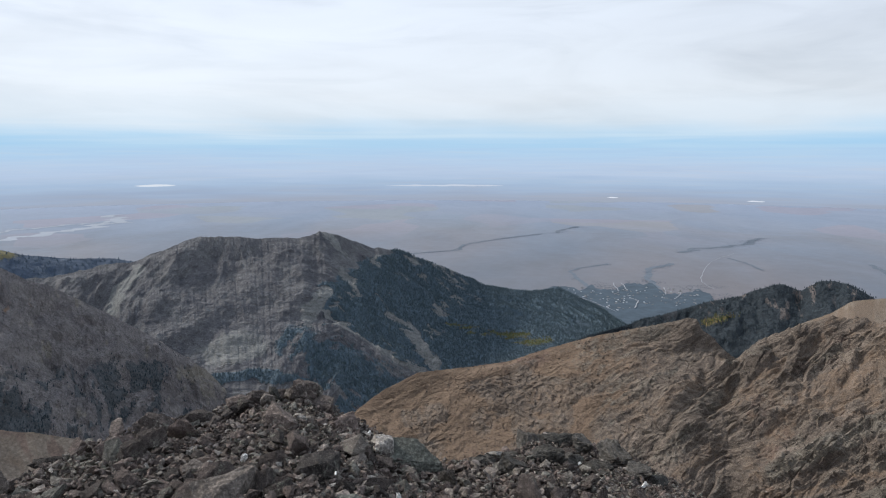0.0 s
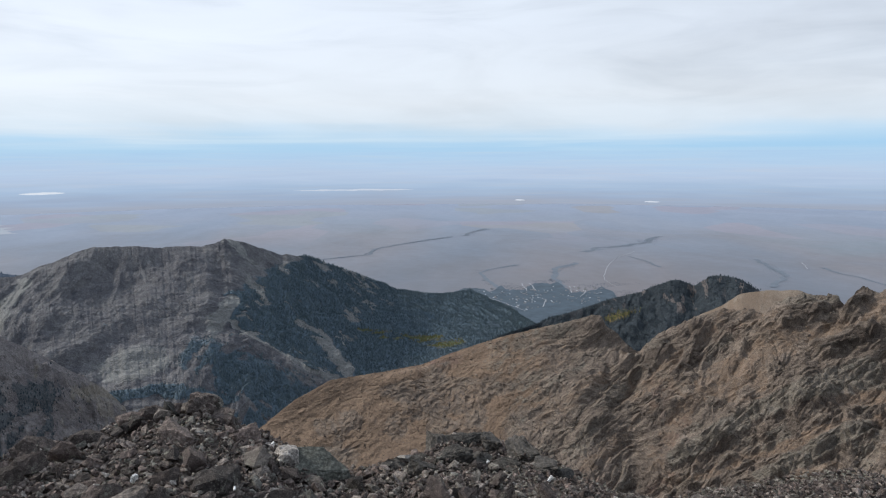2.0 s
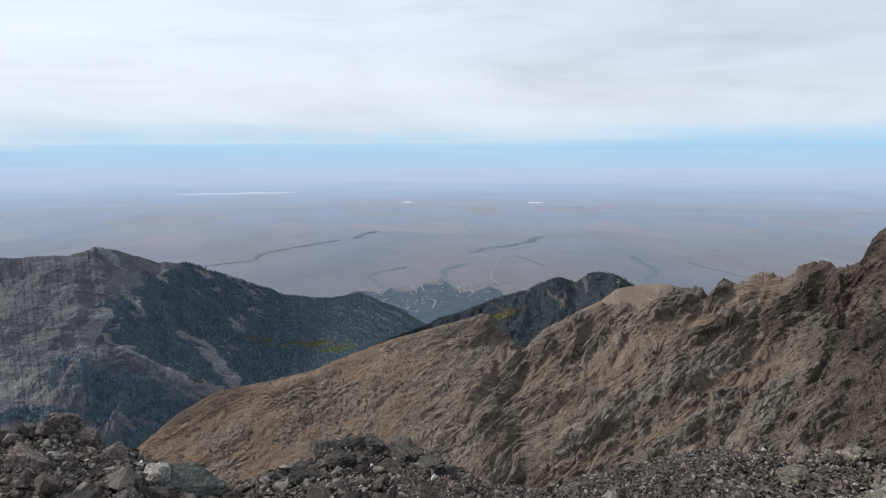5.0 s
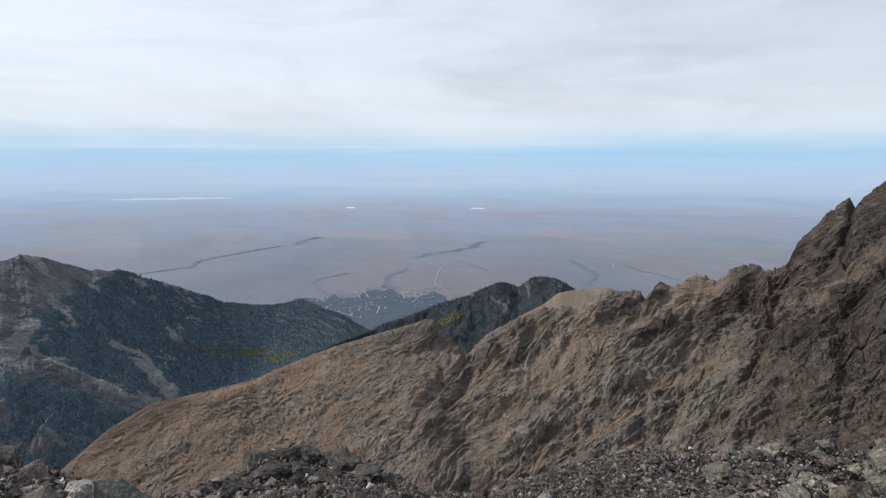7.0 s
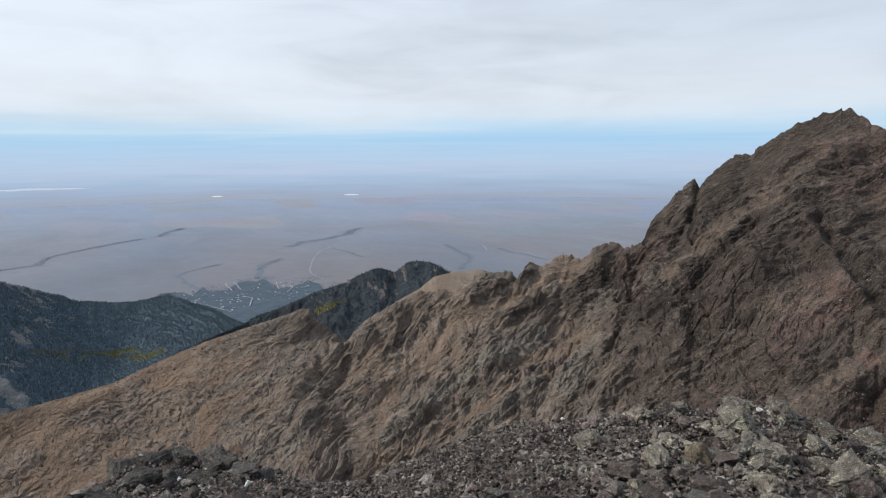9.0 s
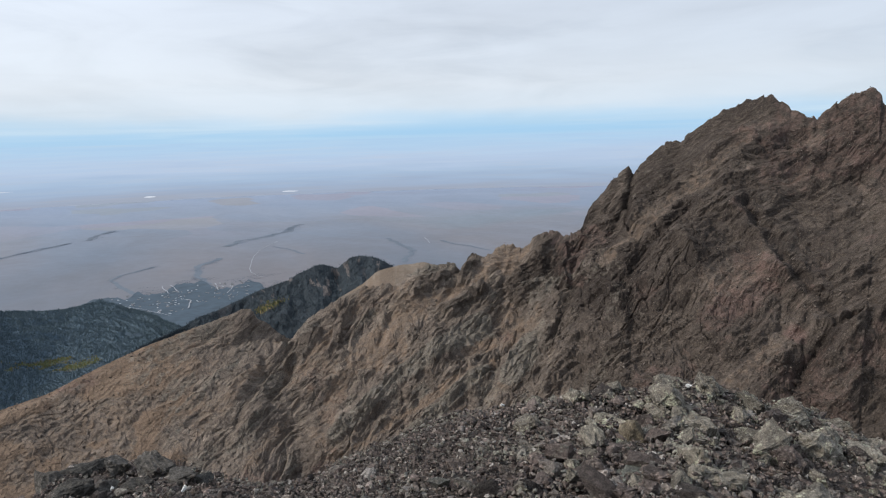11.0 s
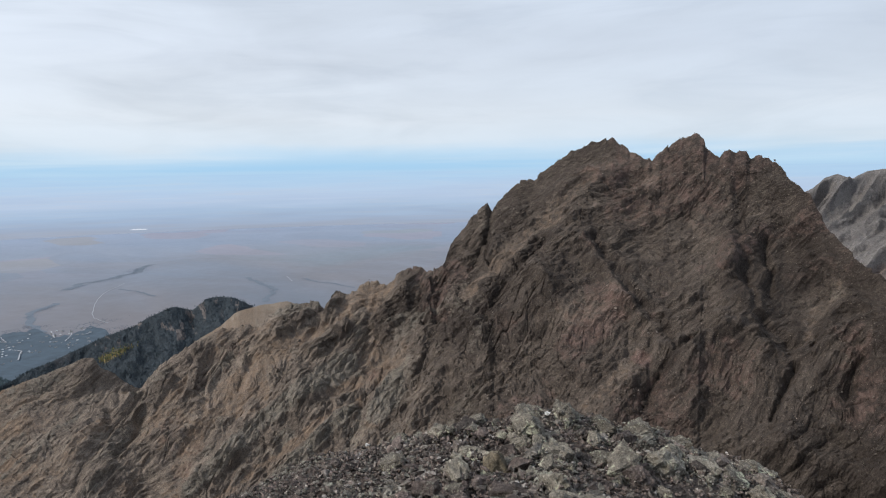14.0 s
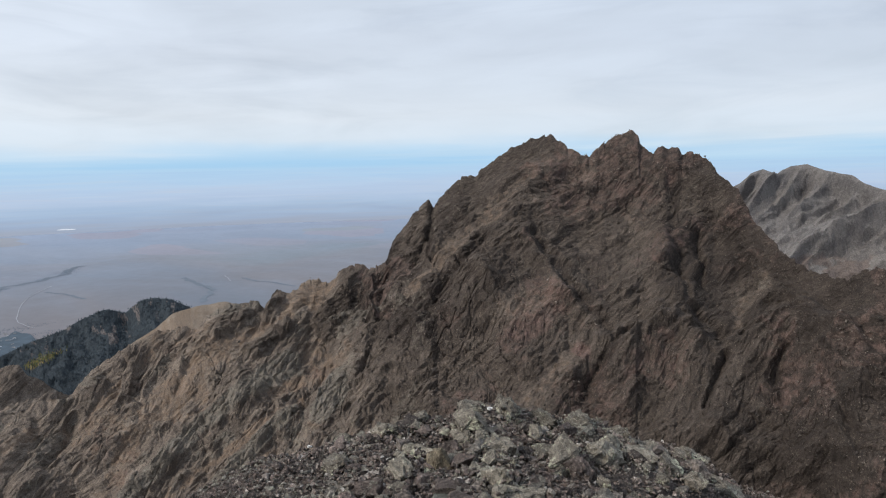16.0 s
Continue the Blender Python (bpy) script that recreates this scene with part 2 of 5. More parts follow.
        colour = mix(nt, maths(nt, "MULTIPLY", maths(nt, "MULTIPLY", place, bare), 0.8 * grip), colour, mix(nt, 1.0, colour, seam_line, "MULTIPLY"))
        relief = maths(nt, "ADD", relief, maths(nt, "MULTIPLY", maths(nt, "MULTIPLY", seam, bare), 2.4 * grip))
        speck = tex(nt, where, 1.3 / slabs, 3, 0.6)
        colour = mix(nt, ramp(nt, speck, [(0.62, grey(0)), (0.70, grey(0.5))]), colour, tuple(1.2 * v for v in light))
        colour = mix(nt, ramp(nt, speck, [(0.30, grey(0.5)), (0.38, grey(0))]), colour, tuple(0.7 * v for v in dark))
    finish(nt, bsdf, colour, relief, size * 0.16, bump)
    return m


RIDGE = mountain_rock("ridge_rock", (0.080, 0.067, 0.058), (0.146, 0.118, 0.099), (0.222, 0.183, 0.151), (0.166, 0.119, 0.087), (0.134, 0.090, 0.078), (0.166, 0.147, 0.125), 5.0, 1.0, (1, 1, 1.0), (0, 0, 0), 1.0)
# GREY, BROWN and HAZY carry the blue of distance haze in their colours
GREY = mountain_rock("grey_mountain", (0.055, 0.060, 0.072), (0.104, 0.104, 0.115), (0.160, 0.160, 0.166), (0.076, 0.110, 0.140), (0.192, 0.196, 0.194), (0.095, 0.112, 0.06), 10.0, 0.9, slabs=1.9, grip=0.55)
BROWN = mountain_rock("brown_mountain", (0.098, 0.094, 0.102), (0.158, 0.145, 0.148), (0.225, 0.207, 0.200), (0.08, 0.088, 0.096), (0.20, 0.13, 0.09), (0.225, 0.203, 0.175), 8.0, 0.9, slabs=1.4, grip=0.6)
TAN = mountain_rock("tan_slope", (0.155, 0.118, 0.09), (0.18, 0.146, 0.118), (0.22, 0.18, 0.145), (0.165, 0.125, 0.095), (0.165, 0.12, 0.097), (0.22, 0.18, 0.145), 4.0, 0.4)
FAR_ROCK = mountain_rock("far_rock", (0.10, 0.094, 0.095), (0.138, 0.128, 0.126), (0.18, 0.167, 0.162), (0.09, 0.085, 0.085), (0.155, 0.128, 0.118), (0.185, 0.172, 0.165), 12.0, 0.9, slabs=1.8, grip=0.45)
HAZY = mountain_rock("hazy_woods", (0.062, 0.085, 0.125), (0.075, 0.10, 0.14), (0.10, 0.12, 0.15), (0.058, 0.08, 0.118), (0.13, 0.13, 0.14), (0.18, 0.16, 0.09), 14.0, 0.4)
WOODED = mountain_rock("wooded_slope", (0.032, 0.038, 0.046), (0.043, 0.048, 0.056), (0.062, 0.062, 0.068), (0.032, 0.041, 0.050), (0.115, 0.102, 0.10), (0.16, 0.125, 0.06), 12.0, 0.5)


def stone_material(name, tones, lichen, lichen_amount, size=0.05, specks=0.35):
    m, nt, bsdf, where = principled(name)
    rnd = add(nt, "ShaderNodeObjectInfo").outputs["Random"]
    isl = add(nt, "ShaderNodeNewGeometry").outputs["Random Per Island"]
    pick = maths(nt, "FRACT", maths(nt, "ADD", maths(nt, "MULTIPLY", rnd, 3.7), isl))
    base = ramp(nt, pick, tones)
    n1 = tex(nt, where, 0.4 / size, 5, 0.65, 0.3)
    n2 = tex(nt, where, 2.5 / size, 6, 0.7)
    colour = mix(nt, 1.0, base, ramp(nt, n1, [(0.3, grey(0.42)), (0.55, grey(0.95)), (0.75, grey(1.6))]), "MULTIPLY")
    colour = mix(nt, 1.0, colour, ramp(nt, n2, [(0.3, grey(0.35)), (0.52, grey(0.95)), (0.70, grey(2.1))]), "MULTIPLY")
    spots = tex(nt, where, 0.9 / size, 6, 0.75, 0.8)
    place = tex(nt, where, 0.08 / size, 2, 0.5)
    amount = maths(nt, "ADD", spots, maths(nt, "MULTIPLY_ADD", place, 0.8, -0.4 + lichen_amount))
    colour = mix(nt, ramp(nt, amount, [(0.60, grey(0)), (0.72, grey(0.85))]), colour, lichen)
    n3 = tex(nt, where, 7.0 / size, 3, 0.6)
    colour = mix(nt, ramp(nt, n3, [(0.60, grey(0)), (0.70, grey(specks))]), colour, mix(nt, 0.55, lichen, (0.42, 0.40, 0.36)))
    colour = mix(nt, ramp(nt, n3, [(0.30, grey(specks)), (0.42, grey(0))]), colour, mix(nt, 1.0, colour, (0.35, 0.34, 0.34), "MULTIPLY"))
    finish(nt, bsdf, colour, maths(nt, "ADD", n1, maths(nt, "MULTIPLY", n2, 0.5)), size * 0.6, 1.0)
    return m


STONE = stone_material("rubble_stone", [(0.0, (0.055, 0.047, 0.044)), (0.35, (0.128, 0.102, 0.093)), (0.6, (0.205, 0.158, 0.140)), (0.8, (0.178, 0.170, 0.150)), (0.93, (0.27, 0.225, 0.20)), (1.0, (0.42, 0.39, 0.36))], (0.28, 0.28, 0.23), -0.01, 0.05, 0.6)
SLAB = stone_material("green_grey_stone", [(0.0, (0.118, 0.122, 0.108)), (1.0, (0.16, 0.164, 0.145))], (0.26, 0.26, 0.2), -0.05, 0.06)
LICHEN = stone_material("lichen_stone", [(0.0, (0.085, 0.077, 0.066)), (0.5, (0.155, 0.136, 0.114)), (1.0, (0.23, 0.205, 0.17))], (0.46, 0.47, 0.35), 0.06, 0.022, 0.9)
GRIT = stone_material("grit", [(0.0, (0.10, 0.083, 0.075)), (1.0, (0.10, 0.083, 0.075))], (0.16, 0.14, 0.12), 0.0, 0.03)
PINK = stone_material("pink_stone", [(0.0, (0.24, 0.19, 0.17)), (1.0, (0.23, 0.18, 0.165))], (0.24, 0.22, 0.19), -0.05, 0.06)
DARK = stone_material("dark_stone", [(0.0, (0.062, 0.058, 0.053)), (1.0, (0.11, 0.10, 0.09))], (0.17, 0.165, 0.14), 0.0, 0.06)
RUST = stone_material("rusty_lichen_stone", [(0.0, (0.14, 0.115, 0.085)), (1.0, (0.18, 0.15, 0.108))], (0.40, 0.38, 0.22), 0.02, 0.05, 0.5)
WHITE = stone_material("white_quartz", [(0.0, (0.75, 0.74, 0.72)), (1.0, (0.8, 0.79, 0.77))], (0.8, 0.8, 0.78), 0.0, 0.02)


SCREE = stone_material("scree_block", [(0.0, (0.06, 0.052, 0.048)), (0.5, (0.11, 0.09, 0.078)), (0.85, (0.16, 0.132, 0.112)), (1.0, (0.26, 0.22, 0.19))], (0.2, 0.18, 0.15), -0.05, 1.5)


def plain_material():
    m, nt, bsdf, where = principled("plain_soil")
    a = tex(nt, mapped(nt, where, (1, 0.55, 1)), 0.0012, 5, 0.55, 0.6)
    b = tex(nt, mapped(nt, where, (1, 0.6, 1), (0, 0, 25)), 0.004, 6, 0.6, 0.8)
    c = tex(nt, where, 0.03, 5, 0.65)
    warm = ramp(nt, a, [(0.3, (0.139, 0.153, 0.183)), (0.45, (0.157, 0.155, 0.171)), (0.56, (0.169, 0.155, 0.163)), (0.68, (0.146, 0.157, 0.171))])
    hazed = ramp(nt, a, [(0.3, (0.182, 0.228, 0.298)), (0.45, (0.196, 0.234, 0.298)), (0.57, (0.213, 0.237, 0.285)), (0.7, (0.198, 0.238, 0.288))])
    # distance haze painted into the soil: bluer and paler farther out
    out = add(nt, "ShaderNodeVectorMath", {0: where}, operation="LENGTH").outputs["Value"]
    colour = mix(nt, ramp(nt, maths(nt, "ADD", maths(nt, "MULTIPLY", out, 1 / 4000.0), maths(nt, "MULTIPLY_ADD", b, 0.2, -0.1)), [(0.36, grey(0)), (0.80, grey(1))]), warm, hazed)
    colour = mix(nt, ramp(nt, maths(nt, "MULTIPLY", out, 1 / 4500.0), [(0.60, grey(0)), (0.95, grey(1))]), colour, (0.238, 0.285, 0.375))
    # ploughed and fallow fields far out
    plot = add(nt, "ShaderNodeTexVoronoi", {"Vector": mapped(nt, where, (0.0035, 0.0028, 0), (0, 0, -35)), "Scale": 1.0}, feature="F1", voronoi_dimensions="2D", distance="CHEBYCHEV").outputs["Color"]
    kind = add(nt, "ShaderNodeSeparateColor", {0: plot})
    far_out = ramp(nt, maths(nt, "MULTIPLY", out, 1 / 5000.0), [(0.45, grey(0)), (0.62, grey(1))])
    colour = mix(nt, maths(nt, "MULTIPLY", far_out, ramp(nt, kind.outputs[0], [(0.80, grey(0)), (0.84, grey(0.5))])), colour, (0.275, 0.248, 0.290))
    colour = mix(nt, maths(nt, "MULTIPLY", far_out, ramp(nt, kind.outputs[1], [(0.84, grey(0)), (0.88, grey(0.45))])), colour, (0.245, 0.262, 0.262))
    colour = mix(nt, 1.0, colour, ramp(nt, b, [(0.3, grey(0.94)), (0.5, grey(1.0)), (0.7, grey(1.05))]), "MULTIPLY")
    colour = mix(nt, 1.0, colour, ramp(nt, c, [(0.3, grey(0.95)), (0.7, grey(1.05))]), "MULTIPLY")
    finish(nt, bsdf, colour, c, 2.0, 0.3)
    return m


def plain_colour(name, c, rough=0.9, vary=0.25, size=1.0):
    m, nt, bsdf, where = principled(name)
    n = tex(nt, where, 1.0 / size, 4, 0.6)
    colour = mix(nt, n, tuple(v * (1 - vary) for v in c), tuple(min(1, v * (1 + vary)) for v in c))
    bsdf.inputs["Roughness"].default_value = rough
    finish(nt, bsdf, colour, n, size * 0.1, 0.3)
    return m


def tree_material(name, tones):
    m, nt, bsdf, where = principled(name)
    isl = add(nt, "ShaderNodeNewGeometry").outputs["Random Per Island"]
    finish(nt, bsdf, mix(nt, 1.0, ramp(nt, isl, tones), ramp(nt, tex(nt, where, 0.9, 3), [(0.3, grey(0.7)), (0.7, grey(1.3))]), "MULTIPLY"))
    return m


# distance haze is mixed into the spruce, brush and valley tree colours
SPRUCE = tree_material("spruce_needles", [(0.0, (0.056, 0.082, 0.100)), (0.6, (0.072, 0.102, 0.120)), (1.0, (0.090, 0.122, 0.134))])
# shaded copy of the spruce colour, for the spur and the knoll
SHADED_SPRUCE = tree_material("shaded_spruce_needles", [(0.0, (0.030, 0.042, 0.054)), (0.6, (0.042, 0.056, 0.068)), (1.0, (0.054, 0.068, 0.074))])
ASPEN = tree_material("aspen_leaves", [(0.0, (0.075, 0.095, 0.05)), (0.5, (0.12, 0.125, 0.05)), (1.0, (0.20, 0.15, 0.055))])
HAZY_SCRUB = tree_material("scrub", [(0.0, (0.165, 0.20, 0.255)), (1.0, (0.195, 0.235, 0.285))])
HAZY_LEAF = tree_material("hazy_leaves", [(0.0, (0.062, 0.090, 0.125)), (1.0, (0.084, 0.115, 0.150))])
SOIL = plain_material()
# creek ground with the blue of haze in its colour
CREEK = plain_colour("hazy_creek_soil", (0.130, 0.155, 0.190), 0.95, 0.2, 20.0)
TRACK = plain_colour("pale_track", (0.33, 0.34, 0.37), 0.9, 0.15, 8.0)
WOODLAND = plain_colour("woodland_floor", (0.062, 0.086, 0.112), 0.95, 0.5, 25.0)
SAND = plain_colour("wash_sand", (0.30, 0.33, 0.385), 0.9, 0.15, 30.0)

ROOF = plain_colour("house_roof", (0.20, 0.20, 0.21), 0.7, 0.2, 2.0)
PALE_ROOF = plain_colour("pale_metal_roof", (0.42, 0.45, 0.49), 0.5, 0.1, 2.0)
WALL = plain_colour("house_wall", (0.36, 0.36, 0.36), 0.8, 0.15, 2.0)


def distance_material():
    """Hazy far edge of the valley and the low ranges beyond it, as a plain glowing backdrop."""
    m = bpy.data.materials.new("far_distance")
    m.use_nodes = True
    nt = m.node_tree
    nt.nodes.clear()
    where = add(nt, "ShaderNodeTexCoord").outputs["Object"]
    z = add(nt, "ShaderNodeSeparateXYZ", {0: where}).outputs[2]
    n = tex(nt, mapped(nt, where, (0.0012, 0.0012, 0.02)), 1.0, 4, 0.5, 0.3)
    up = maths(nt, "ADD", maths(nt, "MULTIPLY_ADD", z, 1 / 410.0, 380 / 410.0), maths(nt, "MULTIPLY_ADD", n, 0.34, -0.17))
    # haze painted into the glow as colour bands by height
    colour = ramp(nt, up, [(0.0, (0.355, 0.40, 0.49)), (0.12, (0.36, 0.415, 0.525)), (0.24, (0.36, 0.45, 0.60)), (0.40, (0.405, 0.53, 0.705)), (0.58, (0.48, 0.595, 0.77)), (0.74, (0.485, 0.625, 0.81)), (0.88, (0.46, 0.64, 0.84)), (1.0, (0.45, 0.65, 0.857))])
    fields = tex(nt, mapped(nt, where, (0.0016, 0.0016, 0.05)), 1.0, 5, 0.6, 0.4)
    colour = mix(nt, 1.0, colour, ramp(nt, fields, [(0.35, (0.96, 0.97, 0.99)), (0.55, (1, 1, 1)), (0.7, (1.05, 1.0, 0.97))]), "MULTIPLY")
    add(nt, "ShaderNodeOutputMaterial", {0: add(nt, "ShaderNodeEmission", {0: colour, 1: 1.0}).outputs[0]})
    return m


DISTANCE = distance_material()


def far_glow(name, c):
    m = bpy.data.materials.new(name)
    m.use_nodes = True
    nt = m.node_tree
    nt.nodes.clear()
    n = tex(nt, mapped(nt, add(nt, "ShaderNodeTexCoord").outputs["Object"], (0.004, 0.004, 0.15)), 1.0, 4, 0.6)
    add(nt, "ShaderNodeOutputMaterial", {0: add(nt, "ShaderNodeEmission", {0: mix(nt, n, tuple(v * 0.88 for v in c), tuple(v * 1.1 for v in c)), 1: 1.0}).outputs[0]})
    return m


# salt flats glow by emission instead of catching sunlight
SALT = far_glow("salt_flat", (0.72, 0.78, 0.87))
DULL_SALT = far_glow("dull_salt_glow", (0.58, 0.65, 0.77))

# ---- ground and backdrop ----
gb = np.arange(0, 360, 1.0)
gr = np.concatenate([[0.0], np.geomspace(60, 4300, 150)])
gg = polar(gb[None] + 0 * gr[:, None], gr[:, None] + 0 * gb[None], np.full((len(gr), len(gb)), PLAIN))
gg[..., 2] += 1.5 * fbm(gg.reshape(-1, 3) * 0.004, 3, 3).reshape(gg.shape[:2])
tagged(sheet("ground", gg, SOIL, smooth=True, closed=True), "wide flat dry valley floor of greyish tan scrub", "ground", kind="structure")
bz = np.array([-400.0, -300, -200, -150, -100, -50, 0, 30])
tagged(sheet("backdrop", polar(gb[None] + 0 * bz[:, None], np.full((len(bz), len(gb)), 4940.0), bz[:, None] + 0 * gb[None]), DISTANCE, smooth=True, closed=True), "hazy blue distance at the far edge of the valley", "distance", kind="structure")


# ---- mountains ----
def ridge_sheet(crest, b, front, back, slope, back_slope, bow=0.0, power=1.0, slope_table=None, foot=None, cliff=0.0, knee=0.0, calm=3.0, lean=None, fade=0.16, wider=0.0):
    """Rows of points from a ridge's far foot over its crest to its near foot. crest: bearing, elevation, distance.
    front, back: numbers of rows. Returns the grid, the way out along each column, each row's downhill run in metres (negative behind)."""
    d = table(crest, b, 2)
    zc = d * np.tan(np.radians(table(crest, b, 1)))
    drop = np.maximum(zc - PLAIN, 1.0) + 15
    k = np.radians((slope if slope_table is None else table(slope_table, b, 1)) + 0 * b)
    if foot is not None:
        k = np.arctan(drop / (d - table(foot, b, 1)))
    tf = np.linspace(0, 1, front) ** power
    if knee:
        most = int(front * 0.9)
        tf = np.concatenate([np.linspace(0, 1, most, endpoint=False) ** 1.15 * knee, np.linspace(knee, 1, front - most)])
    tb = np.linspace(1, 0, back, endpoint=False) ** 1.5
    run_f = tf[:, None] * (drop / np.tan(k))[None]
    # the skyline's teeth run down the face along the lie of the slabs and die away
    pace = b[1] - b[0]
    even = np.zeros(len(b))
    for spread, share in ((calm, 1.0 - wider), (4.5, wider)):
        reach = int(2.5 * spread / pace)
        wide = b[0] + pace * np.arange(-reach, len(b) + reach)
        high = table(crest, wide, 2) * np.tan(np.radians(table(crest, wide, 1)))
        bell = np.exp(-0.5 * (np.arange(-reach, reach + 1) * pace / spread) ** 2)
        even = even + share * np.convolve(high, bell / bell.sum(), mode="valid")
    drop = np.maximum(even - PLAIN, 1.0) + 15
    aside = b[None] + np.degrees(run_f / d[None]) * (b * 0 if lean is None else table(lean, b, 1))[None]
    teeth = np.interp(aside.ravel(), b, zc - even).reshape(run_f.shape) * (1 - step(0, 1, tf[:, None] / (fade if np.isscalar(fade) else table(fade, b, 1)[None])))
    fall_f = (tf + bow * tf * (1 - tf))[:, None] * drop[None] + (step(0, 0.03, tf) * (1 - step(0.05, 0.3, tf)))[:, None] * (cliff + 0 * drop)[None]
    run_b = tb[:, None] * (drop / np.tan(np.radians(back_slope)))[None]
    fall_b = tb[:, None] * drop[None]
    r = np.concatenate([d[None] + run_b, d[None] - run_f])
    z = np.concatenate([zc[None] - fall_b, even[None] + teeth - fall_f])
    run = np.concatenate([-run_b, run_f])
    return polar(b[None] + 0 * r, r, z), run, np.concatenate([-tb, tf]), d, k


def push(grid, b, k, amount):
    """Moves points along the face's outward normal by amount."""
    bb = np.radians(b)[None]
    s, c = np.sin(k)[None], np.cos(k)[None]
    grid[..., 0] -= amount * np.sin(bb) * s
    grid[..., 1] -= amount * np.cos(bb) * s
    grid[..., 2] += amount * c
    return grid


def flat(grid):
    return grid.reshape(-1, 3)


# the brown ridge that climbs to the craggy peak: bearing and elevation of its skyline
SKY_LEFT = [(-16, -27.0), (-7.6, -21.3), (-5.2, -19.75), (-2.2, -18.42), (2.3, -17.96), (5.7, -17.43), (8.6, -16.4), (12.4, -15.2), (16.5, -14.12), (19.1, -13.44), (20.3, -13.01), (21.0, -13.12), (21.5, -13.88),
            (22.4, -14.47), (23.0, -15.18), (23.7, -15.75), (24.2, -15.76), (24.7, -15.21), (25.6, -14.28), (26.9, -13.58), (28.3, -12.78), (29.5, -12.4), (30.3, -11.92), (32.0, -11.75), (32.7, -11.88)]
SKY_MIDDLE = [(33.4, -12.11), (33.9, -11.39), (35.1, -10.65), (36.0, -10.3), (37.7, -10.21), (38.4, -10.46), (38.8, -11.01), (39.1, -11.0), (39.4, -10.05), (39.8, -9.71), (40.7, -9.77), (41.4, -9.51), (41.8, -9.03), (42.3, -8.83),
              (42.9, -8.85), (43.2, -8.65), (43.5, -8.96), (44.1, -9.03), (44.5, -8.82), (44.9, -8.21), (45.6, -7.95), (46.1, -7.61), (47.1, -7.7), (47.5, -8.11), (48.8, -7.6)]
SKY_PEAK = [(49.2, -7.0), (49.5, -5.72), (50.4, -4.93), (50.8, -4.42), (51.5, -3.39), (52.3, -2.7), (52.7, -2.42), (53.1, -3.05), (53.9, -2.02), (55.1, -0.87), (55.6, -0.5), (56.2, -0.42), (56.6, -0.52), (57.1, 0.03), (57.8, 0.39),
            (58.7, 1.07), (59.7, 1.75), (60.6, 1.96), (61.3, 2.36), (62.2, 2.56), (62.9, 2.77), (63.4, 2.34), (64.1, 1.82), (64.3, 1.49), (64.7, 1.57), (65.4, 1.09), (65.8, 1.22), (66.0, 0.89)]
SKY_RIGHT = [(66.6, 1.56), (67.2, 2.0), (67.9, 2.52), (68.3, 2.73), (68.7, 2.67), (69.0, 2.89), (69.4, 2.87), (69.9, 2.45), (70.0, 1.78), (70.3, 1.41), (71.0, 0.99), (71.4, 1.42), (71.8, 1.54), (72.2, 1.22), (72.5, 1.34), (72.9, 1.24), (73.2, 0.7),
             (73.6, 0.95), (74.4, 0.89), (75.0, 0.48), (75.5, -0.24), (76.0, -0.9), (76.7, -1.48), (77.3, -1.92), (77.9, -3.23), (78.7, -4.65), (79.5, -5.37), (80.6, -6.63), (81.1, -7.25), (83.8, -8.38), (84.9, -8.6), (85.9, -7.76), (87.2, -7.57), (92, -8), (105, -12), (125, -20)]
AWAY = [(-16, 560), (5, 548), (20, 520), (35, 504), (49, 487), (63, 480), (70, 473), (75, 460), (80.7, 428), (87, 375), (105, 300), (125, 240)]
LINE = [(b, el, float(table(AWAY, b, 1))) for b, el in SKY_LEFT + SKY_MIDDLE + SKY_PEAK + SKY_RIGHT]
FACE = [(-16, 36), (15, 37), (35, 39), (48, 41), (56, 45), (64, 46), (72, 48), (84, 50), (125, 44)]


# lines of the face as bearings and elevations, with their half width in degrees: chutes of loose stones
CHUTES = [([(44.4, -9.1), (40.7, -11.4), (36.9, -13.6), (32.6, -15.5), (29.5, -17.2)], 0.8), ([(44.6, -15.4), (41.8, -16.6), (38.9, -17.4)], 1.0), ([(32.9, -17.0), (29.0, -18.5), (26.6, -21.9)], 1.2),
          ([(41.3, -18.3), (36.5, -20.7), (32.2, -23.0), (29.0, -24.8)], 0.5), ([(43.0, -20.2), (41.5, -21.4)], 0.8), ([(29.5, -13.6), (27.4, -15.6), (23.5, -19.0)], 0.8)]
PEAK_CHUTES = [([(64.1, 1.4), (61.3, -1.0), (57.0, -4.7), (53.3, -8.0), (51.0, -10.6)], 0.75), ([(66.1, 0.6), (65.4, -2.5), (63.6, -4.0)], 0.35), ([(65.0, -14.9), (63.3, -16.4), (60.2, -20.0)], 0.9), ([(62.6, -10.2), (59.3, -12.3)], 1.3), ([(79.6, -8.8), (78.4, -10.4), (77.2, -12.6)], 0.6)]
# standing slabs of sound grey rock
SLABS = [([(40.5, -15.2), (38.6, -16.5), (33.4, -19.4), (27.3, -23.6)], 1.1), ([(40.6, -19.2), (37.2, -21.6), (33.9, -24.0)], 0.7), ([(47.6, -13.6), (45.4, -16.8), (43.2, -19.6)], 1.3), ([(50.4, -12.6), (48.0, -17.0), (46.2, -20.8)], 1.0)]
